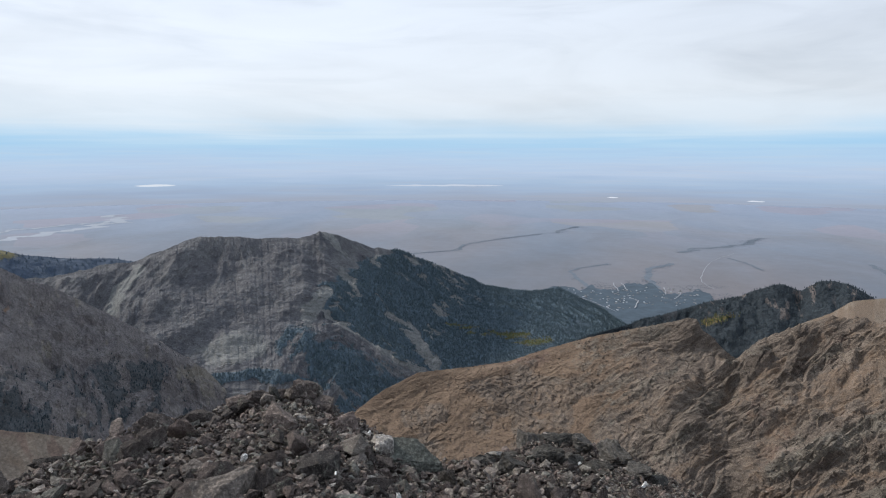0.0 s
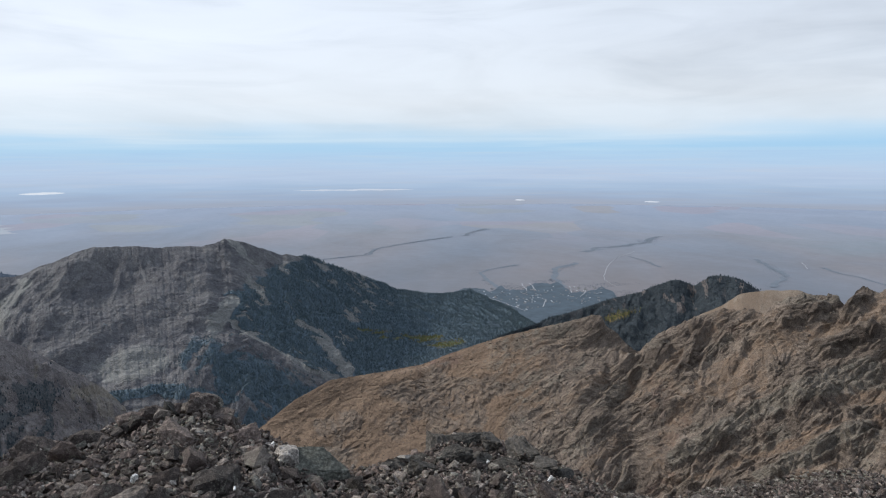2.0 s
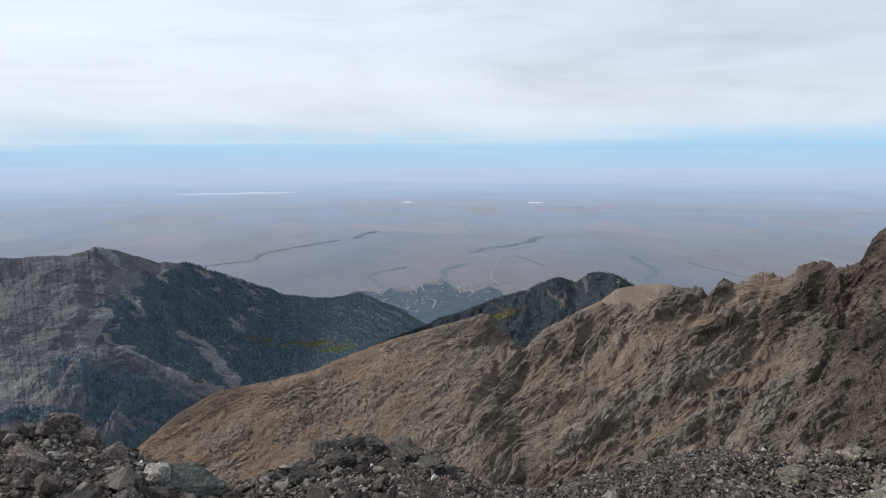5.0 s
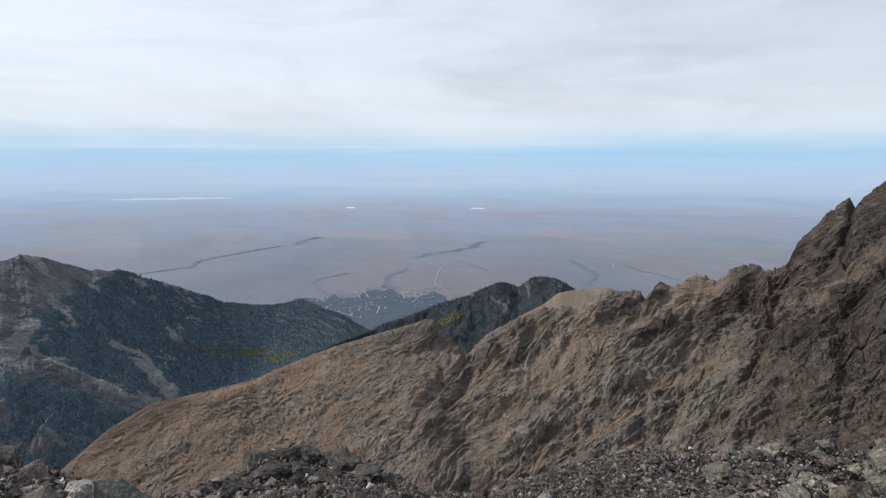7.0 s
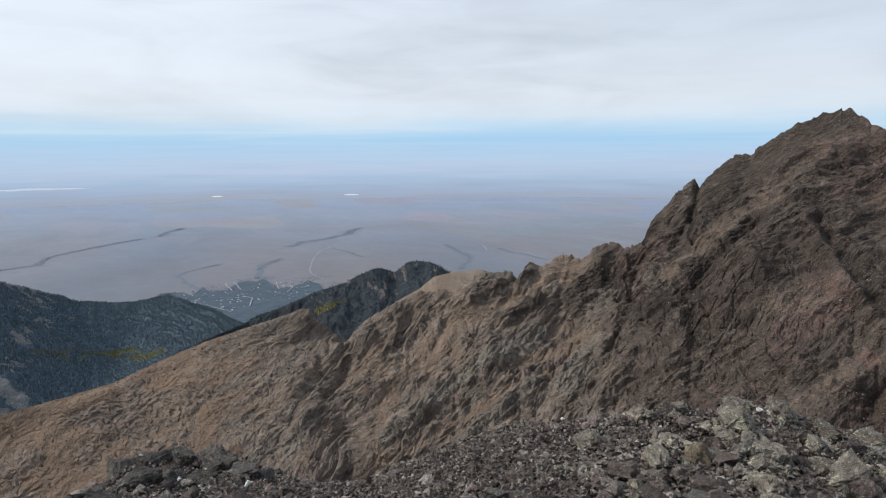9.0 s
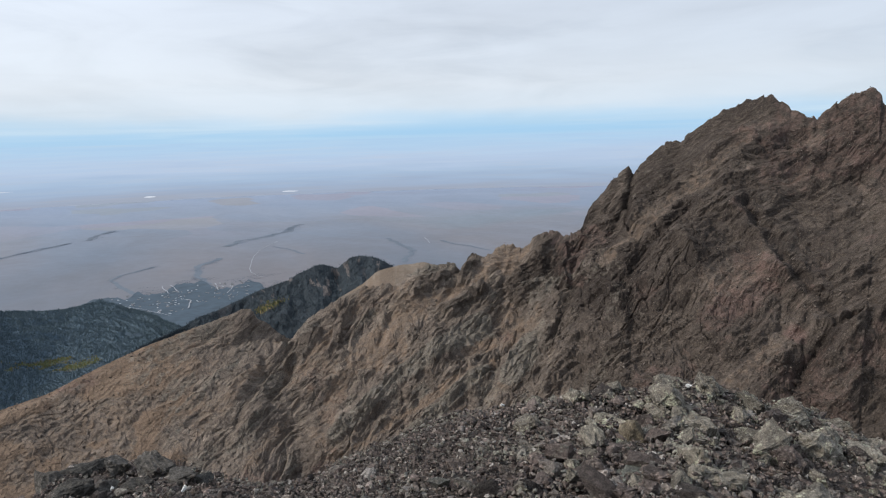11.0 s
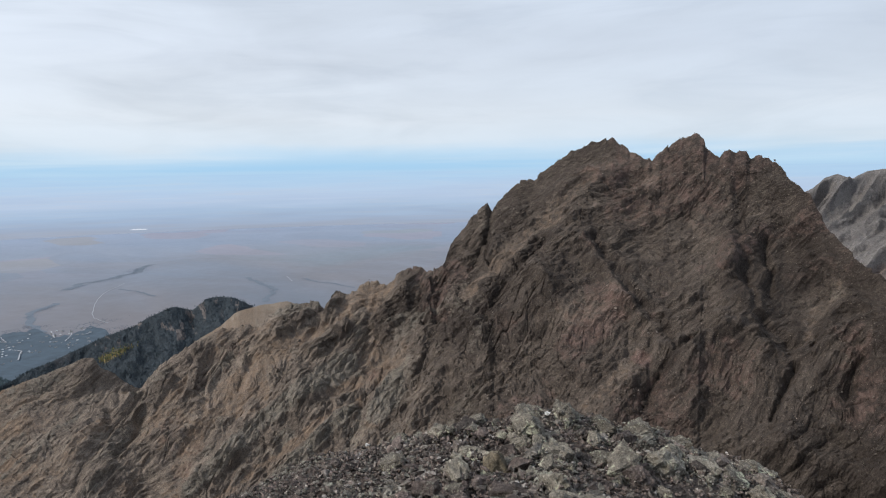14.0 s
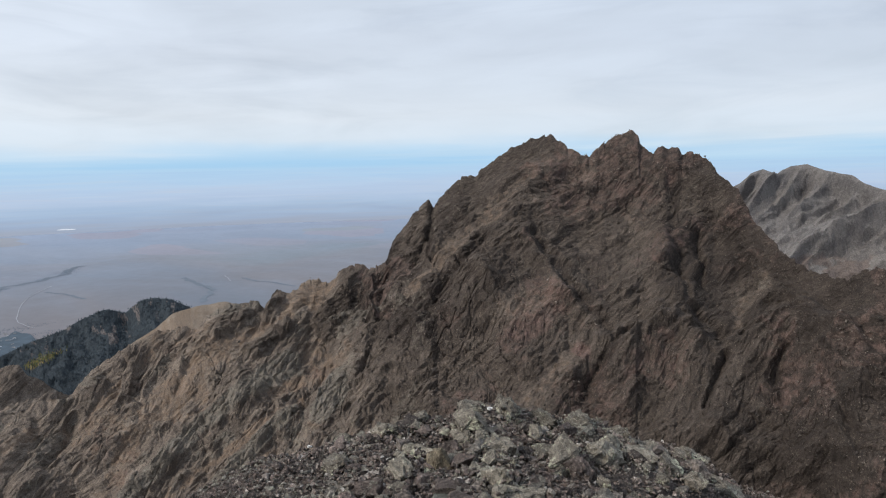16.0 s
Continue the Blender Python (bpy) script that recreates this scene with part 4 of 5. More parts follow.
SPUR_LINE = [(-60, -5.0, 680), (-45, -6.5, 690), (-33.5, -8.13, 700), (-31.9, -9.1, 705), (-30.5, -9.64, 708), (-27.6, -11.61, 715), (-25.3, -13.13, 720), (-22.6, -15.15, 730),
             (-20.1, -16.94, 740), (-18.4, -18.87, 745), (-17.1, -19.88, 750), (-12, -22.5, 750)]
s_grid, s_cover = mountain("brown_spur", "dark brown rocky spur with scattered spruce below", SPUR_LINE, -60, -12, 420, 150, BROWN, 37, 141, 26, 8, 55, near_covers)

FAR_HILL = [(-60, -6.3, 1500), (-33.4, -6.86, 1500), (-32.1, -7.32, 1500), (-29.2, -7.79, 1480), (-26.0, -8.02, 1450), (-24.6, -8.42, 1440), (-20, -9.5, 1430)]
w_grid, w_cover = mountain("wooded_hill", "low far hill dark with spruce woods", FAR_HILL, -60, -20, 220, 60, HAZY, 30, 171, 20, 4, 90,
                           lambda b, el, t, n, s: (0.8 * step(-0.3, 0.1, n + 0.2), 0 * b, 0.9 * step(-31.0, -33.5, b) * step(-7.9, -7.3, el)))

HILL_LINE = [(9, -16.5, 1010), (13.3, -14.72, 1040), (16.2, -13.71, 1040), (19.0, -12.67, 1030), (21.5, -11.75, 1020), (24.0, -11.1, 1010), (25.2, -10.45, 1005), (26.4, -9.98, 1000), (27.1, -9.89, 1000), (27.8, -10.15, 1000), (28.2, -10.3, 1000),
             (28.8, -9.85, 995), (29.5, -9.45, 990), (30.5, -9.35, 985), (31.2, -9.5, 980), (32.2, -9.9, 980), (33.0, -10.35, 980), (38, -13.0, 980)]
h_grid, h_cover = mountain("wooded_knoll", "dark rocky knoll with spruce and a few golden aspens", HILL_LINE, 9, 38, 320, 110, WOODED, 34, 201, 26, 7, 60,
                           lambda b, el, t, n, s: (step(-0.3, 0.1, n + 0.25), 0.9 * step(0.15, 0.4, n + 0.3 * (s - 0.5)) * step(-14, -11, el), 0.9 * np.exp(-((b - 22.8) / 1.2) ** 2 - ((el + 12.9 - 0.35 * (b - 22.8)) / 0.35) ** 2)))

TAN_LINE = [(27, -13.5, 610), (30.3, -11.72, 620), (31.5, -10.76, 625), (33.4, -10.26, 630), (35.7, -10.06, 630), (36.4, -10.32, 630), (38.3, -10.95, 630), (42, -12.5, 630)]
mountain("tan_shoulder", "smooth tan grassy shoulder behind the ridge", TAN_LINE, 27, 42, 160, 60, TAN, 28, 231, 5, 1.5, 50, lambda b, el, t, n, s: (0.6 * step(0, 0.3, n), 0 * b, 0.4 * step(0.1, 0.3, -n)))

BEYOND_LINE = [(70, -6.0, 1500), (76, -2.2, 1500), (77.5, -1.49, 1500), (78.2, -0.77, 1500), (79.0, -0.44, 1500), (80.0, -0.8, 1500), (80.9, -0.19, 1500), (82.0, -0.09, 1500), (83.5, -0.66, 1490),
               (84.9, -0.88, 1480), (85.6, -1.46, 1470), (86.9, -1.99, 1460), (92, -2.5, 1440), (105, -4, 1400)]
mountain("far_peak", "pale grey bare mountain with rocky ribs", BEYOND_LINE, 70, 105, 360, 130, FAR_ROCK, 40, 261, 130, 12, 100,
         lambda b, el, t, n, s: (0.5 * step(0.1, 0.3, n), 0.7 * step(-6.0, -7.5, el), 0.7 * step(0.05, 0.3, -n)), hold_run=0.07, shear=[(70, -0.8), (105, -0.8)])

LOW_LINE = [(-70, -14, 125), (-45, -17.5, 125), (-34.4, -19.47, 125), (-28.7, -21.3, 122), (-24, -26, 118)]
mountain("reddish_slope", "reddish tan rocky slope just below the summit", LOW_LINE, -70, -24, 300, 90, TAN, 36, 291, 4.5, 2.2, 16, lambda b, el, t, n, s: (0.6 * step(0.0, 0.3, n), 0.8 * step(-0.1, 0.2, -n), 0 * b))

# ---- woods ----
rng = np.random.default_rng(5)


def scatter(grid, weight, count):
    """Random places on a grid, by weight."""
    g = flat(grid)
    w = np.clip(weight.ravel(), 0, None) ** 1.5
    w = np.where(w > 0.12, w, 0) * np.hypot(g[:, 0], g[:, 1])
    if w.sum() <= 0:
        return np.zeros((0, 3))
    at = g[rng.choice(len(g), count, p=w / w.sum())]
    return at + rng.normal(0, 1.0, at.shape) * (2.0, 2.0, 0.0)


def conifers(places, low, tall):
    """Narrow crowns, one to a place, as points and triangles."""
    n, sides = len(places), 4
    h = rng.uniform(low, tall, n)
    turn = rng.uniform(0, 6.28, n)
    verts = []
    for k in range(sides):
        a = turn + k * 2 * math.pi / sides
        w = 0.3 * h * rng.uniform(0.7, 1.3, n)
        verts.append(places + np.stack([np.cos(a) * w, np.sin(a) * w, -0.2 * h], 1))
    verts.append(places + np.stack([0.06 * h, 0 * h, h], 1))
    v = np.stack(verts, 1)
    one = [(k, (k + 1) % sides, sides) for k in range(sides)]
    f = (np.array(one)[None] + (np.arange(n) * v.shape[1])[:, None, None]).reshape(-1, 3)
    return v.reshape(-1, 3), f


def wood(name, label, places, material, low, tall, slope=None):
    v, f = conifers(places, low, tall)
    ob = soup(name, v, f, material)
    if slope is None:
        tagged(ob, label, "trees", kind="stuff")
    else:
        ob.parent = bpy.data.objects[slope]
        tagged(ob, label, kind="stuff")


wood("spruce_wood", "dark spruce forest on the mountain flank", scatter(m_grid, m_cover[0], 70000), SPRUCE, 1.3, 3.0, "grey_mountain")
wood("spruce_wood", "sparse dark spruce on the brown spur", scatter(s_grid, s_cover[0], 9000), SHADED_SPRUCE, 1.0, 2.4, "brown_spur")
wood("spruce_wood", "dark spruce forest on the low hill", scatter(w_grid, w_cover[0], 5000), HAZY_LEAF, 2, 4.5)
wood("spruce_wood", "dark spruce forest on the knoll", scatter(h_grid, h_cover[0], 24000), SHADED_SPRUCE, 1.2, 2.7, "wooded_knoll")
wood("aspen_grove", "yellow autumn aspens in the valley", scatter(m_grid, m_cover[2], 900), ASPEN, 1.5, 3)
wood("aspen_grove", "golden autumn aspens on the knoll", scatter(h_grid, h_cover[2], 260), ASPEN, 1.8, 3.4)

# ---- the summit underfoot ----
def summit_line():
    # bearing, elevation, distance of the rubble's edge
    return [(-180, -40, 3.0), (-90, -34, 3.4), (-50, -24, 4.4), (-34.8, -23.6, 4.4), (-29.9, -22.6, 4.8), (-27, -21.6, 5.0), (-23.3, -20.9, 5.2), (-19.8, -20.9, 5.2), (-16.6, -20.0, 5.4),
            (-14.3, -19.8, 5.4), (-11.7, -20.4, 5.3), (-9.6, -21.6, 5.2), (-7.2, -22.6, 5.1), (-4.7, -24.2, 5.0), (-2.2, -25.0, 5.0), (0.8, -25.8, 5.0), (5.8, -25.2, 5.3), (7.3, -24.1, 5.6),
            (8.8, -23.6, 5.7), (12, -23.9, 5.7), (16, -24.3, 5.5), (19, -25.4, 5.2), (22.5, -27.0, 4.8), (27, -27.6, 4.7), (30, -26.2, 4.9), (34, -25.0, 5.1), (39, -23.2, 5.3), (45, -22.2, 5.4)] + \
           [(50, -21.5, 5.3), (55, -21.0, 5.3), (58, -19.9, 5.4), (60.5, -19.7, 5.4), (64, -20.5, 5.6), (67, -20.8, 5.8), (70.5, -21.6, 6.0), (75.5, -22.2, 6.2), (76.6, -23.2, 6.1), (79, -24.0, 6.0),
            (83, -25, 5.6), (90, -28, 5.0), (120, -34, 3.6), (180, -40, 3.0)]


EYE = 1.62


def summit_z(b, r):
    """Height of the rubble's bed at a bearing and distance."""
    d = table(summit_line(), b, 2)
    zc = d * np.tan(np.radians(table(summit_line(), b, 1)))
    t = r / d
    inner = -EYE + (zc + EYE) * np.clip(t, 0, 1) ** 1.8
    outer = zc - 0.85 * (r - d)
    z = np.where(t <= 1, inner, outer)
    flatp = polar(b, r, 0 * z)
    lump = fbm(flatp.reshape(-1, 3) * 1.3, 401, 5, 0.6).reshape(z.shape)
    return z + lump * np.where(r < 8, 0.10 + 0.07 * step(44, 54, b), 0.10 + (r - 8) * 0.05) * step(0.5, 2.0, r)


sbear = np.linspace(-180, 180, 541)[:-1]
srad = np.concatenate([[0.0], np.linspace(0.4, 7.5, 80), np.geomspace(7.8, 345, 40)])
sr = srad[:, None] + 0 * sbear[None]
sg = polar(sbear[None] + 0 * sr, sr, summit_z(sbear[None] + 0 * sr, sr))
summit = tagged(sheet("summit_ground", sg, GRIT, smooth=True, closed=True), "dark gritty bed of the rocky summit under the rubble", "ground", kind="structure")


def stone_shape(seed, points, squash):
    """A sharp-edged stone: points and triangles, about one across."""
    r = np.random.default_rng(seed)
    bm = bmesh.new()
    for _ in range(points):
        v = r.normal(0, 1, 3)
        v /= np.abs(v).max() ** 0.6 * np.linalg.norm(v) ** 0.4
        v *= np.array((0.5, 0.5 * r.uniform(0.7, 1), 0.5)) * squash * r.uniform(0.8, 1.0)
        bm.verts.new(v)
    res = bmesh.ops.convex_hull(bm, input=bm.verts)
    bmesh.ops.delete(bm, geom=list({g for g in res["geom_interior"] + res["geom_unused"] if isinstance(g, bmesh.types.BMVert)}), context="VERTS")
    bmesh.ops.triangulate(bm, faces=bm.faces)
    bm.verts.index_update()
    v = np.array([x.co[:] for x in bm.verts])
    f = np.array([[x.index for x in q.verts] for q in bm.faces])
    bm.free()
    return v, f


SHAPES = [stone_shape(900 + k, 13 + k % 6, np.array((1.0, 0.6 + 0.03 * (k % 9), 0.42 + 0.045 * (k % 7)))) for k in range(24)]
SHAPES += [stone_shape(1900 + k, 9, np.array((1.0, 0.6 + 0.05 * (k % 7), 0.45 + 0.06 * (k % 6)))) for k in range(16)]


def turned(n, tilt):
    """n random turns, mostly about the vertical."""
    a, bx, by = rng.uniform(0, 6.28, n), rng.normal(0, tilt, n), rng.normal(0, tilt, n)
    z = np.zeros(n)
    o = np.ones(n)
    Z = np.stack([np.cos(a), -np.sin(a), z, np.sin(a), np.cos(a), z, z, z, o], 1).reshape(n, 3, 3)
    X = np.stack([o, z, z, z, np.cos(bx), -np.sin(bx), z, np.sin(bx), np.cos(bx)], 1).reshape(n, 3, 3)
    Y = np.stack([np.cos(by), z, np.sin(by), z, o, z, -np.sin(by), z, np.cos(by)], 1).reshape(n, 3, 3)
    return Z @ X @ Y


COUNT = 55000
sb_ = np.where(np.arange(COUNT) < 34000, rng.uniform(-50, 100, COUNT), rng.uniform(24, 84, COUNT))
sb_ = np.where(np.arange(COUNT) < 46000, sb_, rng.uniform(-180, 180, COUNT))
edge_ = table(summit_line(), sb_, 2)
sr_ = np.sqrt(rng.uniform(np.where(np.arange(COUNT) < 46000, 2.6, 0.5) ** 2, (edge_ + 0.3) ** 2))
size_ = np.clip(np.exp(rng.normal(math.log(0.034), 0.42, COUNT)), 0.014, 0.10)
size_[:5200] = np.clip(np.exp(rng.normal(math.log(0.064), 0.5, 5200)), 0.03, 0.21)
coarse = fbm(polar(sb_, sr_, 0 * sr_) * 0.9, 511, 2)
size_ = size_ * (1.0 + 0.5 * coarse) * np.where(sb_ > 46, 1.0, np.where(sb_ > 26, 0.7, 1.0))
spot_ = polar(sb_, sr_, summit_z(sb_, sr_) + rng.uniform(0.05, 0.42, COUNT) * size_ + np.where(size_ < 0.06, rng.uniform(0, 0.05, COUNT), 0) + np.where((sb_ > 46) & (size_ < 0.05), rng.uniform(0, 0.03, COUNT), 0))
kind_ = np.where(size_ > 0.06, rng.integers(0, 24, COUNT), rng.integers(24, len(SHAPES), COUNT))
turn_ = turned(COUNT, 0.45)
order = np.argsort(-size_ / sr_ * (sr_ > 2.6) * (sb_ > -45) * (sb_ < 90))
singles, rest = order[:290], order[290:]

allv, allf, off = [], [], 0
for k, (v, f) in enumerate(SHAPES):
    ids = rest[kind_[rest] == k]
    vv = np.einsum("nij,vj->nvi", turn_[ids] * size_[ids][:, None, None], v) + spot_[ids][:, None]
    allv.append(vv.reshape(-1, 3))
    allf.append((f[None] + (np.arange(len(ids)) * len(v))[:, None, None]).reshape(-1, 3) + off)
    off += len(ids) * len(v)
rubble = soup("rubble", np.concatenate(allv), np.concatenate(allf), STONE)
rubble.parent = summit
tagged(rubble, "small sharp brown and grey stones heaped together", kind="stuff")


def rough_mesh(name, v, f, material, seed, rough, cuts, size=1.0):
    """A stone's mesh with broken, weathered faces."""
    bm = bmesh.new()
    vs = [bm.verts.new(x) for x in v]
    for q in f:
        bm.faces.new([vs[j] for j in q])
    bmesh.ops.subdivide_edges(bm, edges=bm.edges[:], cuts=cuts, use_grid_fill=True)
    co = np.array([x.co[:] for x in bm.verts])
    n1 = fbm(co * 7 + seed, seed, 4, 0.65)
    n2 = ridged(co * 3.1 + seed, seed + 3, 3)
    n3 = facets(co[:, 0] * 6 + co[:, 2] * 3, co[:, 1] * 6 - co[:, 2] * 4, seed + 7, 1.8)[0]
    co = co * (1 + 1.6 * rough * n1 + rough * 2.0 * (n2 - 0.6) + 1.2 * rough * n3)[:, None]
    for x, c in zip(bm.verts, co):
        x.co = c * size
    me = bpy.data.meshes.new(name)
    bm.to_mesh(me)
    bm.free()
    me.materials.append(material)
    return me


stone_meshes = [rough_mesh("stone", v, f, STONE, 700 + k, 0.09, 3) for k, (v, f) in enumerate(SHAPES[:24])]
for i in singles:
    o = new("stone", stone_meshes[kind_[i] % 24])
    o.matrix_world = Matrix.Translation(spot_[i]) @ Matrix((turn_[i] * size_[i]).tolist()).to_4x4()
    o.parent = summit


def boulder(name, label, b, r, size, squash, turn, material, seed, rise=0.0, category="boulder", rough=0.07):
    """A larger rock with broken, weathered faces."""
    v, f = stone_shape(seed, 20, np.array(squash))
    me = rough_mesh(name, v, f, material, seed, rough, 6 if size > 0.25 else 4, size)
    o = new(name, me)
    p = polar(np.array([b]), np.array([r]), summit_z(np.array([b]), np.array([r])) + rise)[0]
    o.matrix_world = Matrix.Translation(p) @ pose(0, 0, 0, *turn)
    tagged(o, label, category)
    return o


boulder("slab", "flat greenish grey slab lying among the rubble", -3.1, 4.5, 0.56, (1.0, 0.6, 0.34), (16, 14, -12), SLAB, 71, 0.08, "rock")
boulder("boulder", "brown grey block with a broken top among the rubble", -18.5, 3.35, 0.42, (1.0, 0.7, 0.55), (8, -6, 35), STONE, 72, 0.04)
boulder("boulder", "pinkish pale boulder at the rubble's near side", -24.5, 2.95, 0.30, (1.0, 0.8, 0.6), (0, 10, 10), PINK, 73, 0.03)
boulder("boulder", "small green grey boulder among brown rubble", -8.3, 3.15, 0.22, (0.8, 0.7, 0.9), (15, 10, 40), SLAB, 74, 0.04)
boulder("boulder", "dark brown block leaning in the rubble", -11.0, 3.6, 0.34, (1.0, 0.8, 0.7), (10, 5, 70), STONE, 75, 0.05)
boulder("boulder", "lichen-grey boulder at the rubble's edge", -31.5, 3.6, 0.55, (1.0, 0.8, 0.55), (6, 4, 20), LICHEN, 76, 0.02)
for k, (b, r, size) in enumerate([(-15.5, 5.1, 0.30), (-12.5, 5.15, 0.34), (-10.5, 5.0, 0.26), (-17.5, 5.0, 0.24), (-20.5, 4.9, 0.28), (-8.0, 4.8, 0.34), (-5.5, 4.5, 0.32), (-14.0, 4.5, 0.30), (-24.0, 4.9, 0.30), (-27.0, 4.6, 0.26)]):
    boulder("boulder", "dark brown angular block in the heaped rubble", b, r, size, (1.0, 0.75, 0.65), (12 * math.sin(k * 2.1), 14 * math.cos(k * 1.7), 47 * k), STONE, 120 + k, 0.05)
for k, (b, r, size) in enumerate([(6.6, 4.6, 0.26), (11.0, 4.9, 0.30), (13.6, 4.8, 0.28), (3.4, 4.9, 0.26), (18.8, 4.9, 0.24), (7.5, 5.35, 0.30), (10.0, 5.4, 0.34), (12.6, 5.35, 0.36), (15.0, 5.2, 0.36), (9.0, 4.8, 0.34), (17.0, 4.9, 0.30), (5.8, 5.1, 0.28)]):
    boulder("boulder", "dark grey rough boulder in the outer heap", b, r, size, (1.0, 0.8, 0.62), (10 * math.sin(k * 1.3), 12 * math.cos(k * 2.7), 61 * k), DARK, 140 + k, 0.03, rough=0.14)
for k, (b, r, size) in enumerate([(57.5, 5.3, 0.55), (60.5, 5.3, 0.50), (63.5, 5.4, 0.60), (66.0, 5.5, 0.55), (69.0, 5.7, 0.60), (72.0, 5.8, 0.70), (74.6, 6.0, 0.55), (56.0, 4.35, 0.42), (60.0, 4.5, 0.62), (64.0, 4.6, 0.55),
                                  (68.0, 4.7, 0.70), (71.0, 4.9, 0.60), (53.0, 4.6, 0.50), (77.5, 5.4, 0.60), (81.0, 5.0, 0.60), (50.0, 5.0, 0.40), (62.0, 3.7, 0.50), (67.0, 3.8, 0.46), (73.5, 4.2, 0.55), (46.0, 4.6, 0.34)]):
    boulder("boulder", "rough grey boulder crusted with yellow-green lichen", b, r, size * 0.55, (1.0, 0.8, 0.62), (14 * math.sin(k * 1.9), 10 * math.cos(k * 2.3), 53 * k), LICHEN, 160 + k, 0.03, rough=0.18)
for k in range(16):
    b, r = -14.6 + 4.2 * rng.uniform(), 5.05 + 0.35 * rng.uniform()
    tagged(boulder("boulder", "dark ragged block of the summit's small cairn", b, r, 0.10 + 0.13 * rng.uniform(), (1.0, 0.8, 0.55), (35 * math.sin(k * 1.9), 30 * math.cos(k * 2.3), 53 * k), STONE if k % 3 else DARK, 620 + k, 0.05 + 0.12 * rng.uniform(), rough=0.14), group="blocks of the cairn")
for k in range(170):
    b = rng.uniform(46, 80)
    r = rng.uniform(3.3, float(table(summit_line(), b, 2)) - 0.1)
    size = 0.07 + 0.17 * rng.uniform() ** 1.7
    tagged(boulder("boulder", "small rough grey boulder crusted with pale lichen", b, r, size, (1.0, 0.75, 0.62), (28 * math.sin(k * 1.9), 28 * math.cos(k * 2.3), 53 * k), LICHEN if k % 3 else STONE, 300 + k, 0.02 + 0.07 * rng.uniform(), rough=0.18), group="boulders on the rubble crest")
boulder("boulder", "rusty tan boulder with yellow-green lichen on its side", 55.0, 4.3, 0.27, (0.75, 0.8, 0.95), (6, 8, 25), RUST, 81, 0.08, rough=0.10)
boulder("boulder", "broad grey boulder with a deep crack and pale lichen", 57.3, 4.85, 0.36, (1.0, 0.8, 0.6), (24, 10, 70), LICHEN, 82, 0.10, rough=0.13)
boulder("boulder", "pale green lichen boulder on the crest of the heap", 65.4, 4.45, 0.32, (1.0, 0.75, 0.7), (12, -8, 15), LICHEN, 83, 0.10, rough=0.12)
boulder("slab", "flat smooth grey slab sunk in gravel", 55.5, 3.75, 0.42, (1.0, 0.6, 0.22), (4, 3, 20), SLAB, 77, 0.02, "rock")
for k, (b, r, size) in enumerate([(-4.0, 3.45, 0.05), (-17.2, 3.75, 0.055), (17.5, 4.2, 0.05), (12.0, 4.6, 0.04), (-6.5, 4.6, 0.035), (-9.5, 3.4, 0.03), (59.0, 5.2, 0.05), (44.0, 5.0, 0.04)]):
    boulder("quartz_chip", "small white quartz chip lying on the rubble", b, r, size, (0.7, 0.6, 1.0), (20 * k, 15 * k, 40 * k), WHITE, 190 + k, 0.10, "rock")


# loose blocks on the ridge and the peak
def scree(parent, grid, cover, count, seed, label):
    r = np.random.default_rng(seed)
    g = flat(grid)
    w = np.clip(0.06 + cover[..., 2] + 0.6 * cover[..., 1] + 0.3 * cover[..., 0], 0, 1).ravel() ** 2
    slant = np.degrees(np.arctan2(g[:, 2], np.hypot(g[:, 0], g[:, 1])))
    w = w * (slant > -27)
    ids = r.choice(len(g), count, p=w / w.sum())
    size = np.clip(np.exp(r.normal(math.log(0.8), 0.45, count)), 0.35, 2.6)
    turn = turned(count, 0.6)
    kind = r.integers(24, len(SHAPES), count)
    vs, fs, off = [], [], 0
    for k in range(24, len(SHAPES)):
        v, f = SHAPES[k]
        i = np.nonzero(kind == k)[0]
        vs.append((np.einsum("nij,vj->nvi", turn[i] * size[i][:, None, None], v) + g[ids[i]][:, None] + r.normal(0, 0.4, (len(i), 1, 3))).reshape(-1, 3))
        fs.append((f[None] + (np.arange(len(i)) * len(v))[:, None, None]).reshape(-1, 3) + off)
        off += len(i) * len(v)
    ob = soup("scree", np.concatenate(vs), np.concatenate(fs), SCREE)
    ob.parent = parent
    tagged(ob, label, kind="stuff")


scree(ridge, ridge_grid, ridge_cover, 9000, 31, "loose broken blocks strewn over the brown slope")
scree(peak, peak_grid, peak_cover, 9000, 32, "loose broken blocks and scree on the dark peak")

# ---- the valley floor: town, tracks, creeks ----
def on_plain(pts, lift=0.0):
    """Places on the plain from bearings and elevations."""
    b, el = np.array(pts, float).T
    return polar(b, PLAIN / np.tan(np.radians(el)), np.full(len(b), PLAIN + lift))


def along(pts, n):
    p = on_plain(pts)
    s = np.concatenate([[0], np.cumsum(np.linalg.norm(np.diff(p, axis=0), axis=1))])
    u = np.linspace(0, s[-1], n)
    return np.stack([np.interp(u, s, p[:, k]) for k in range(3)], 1)


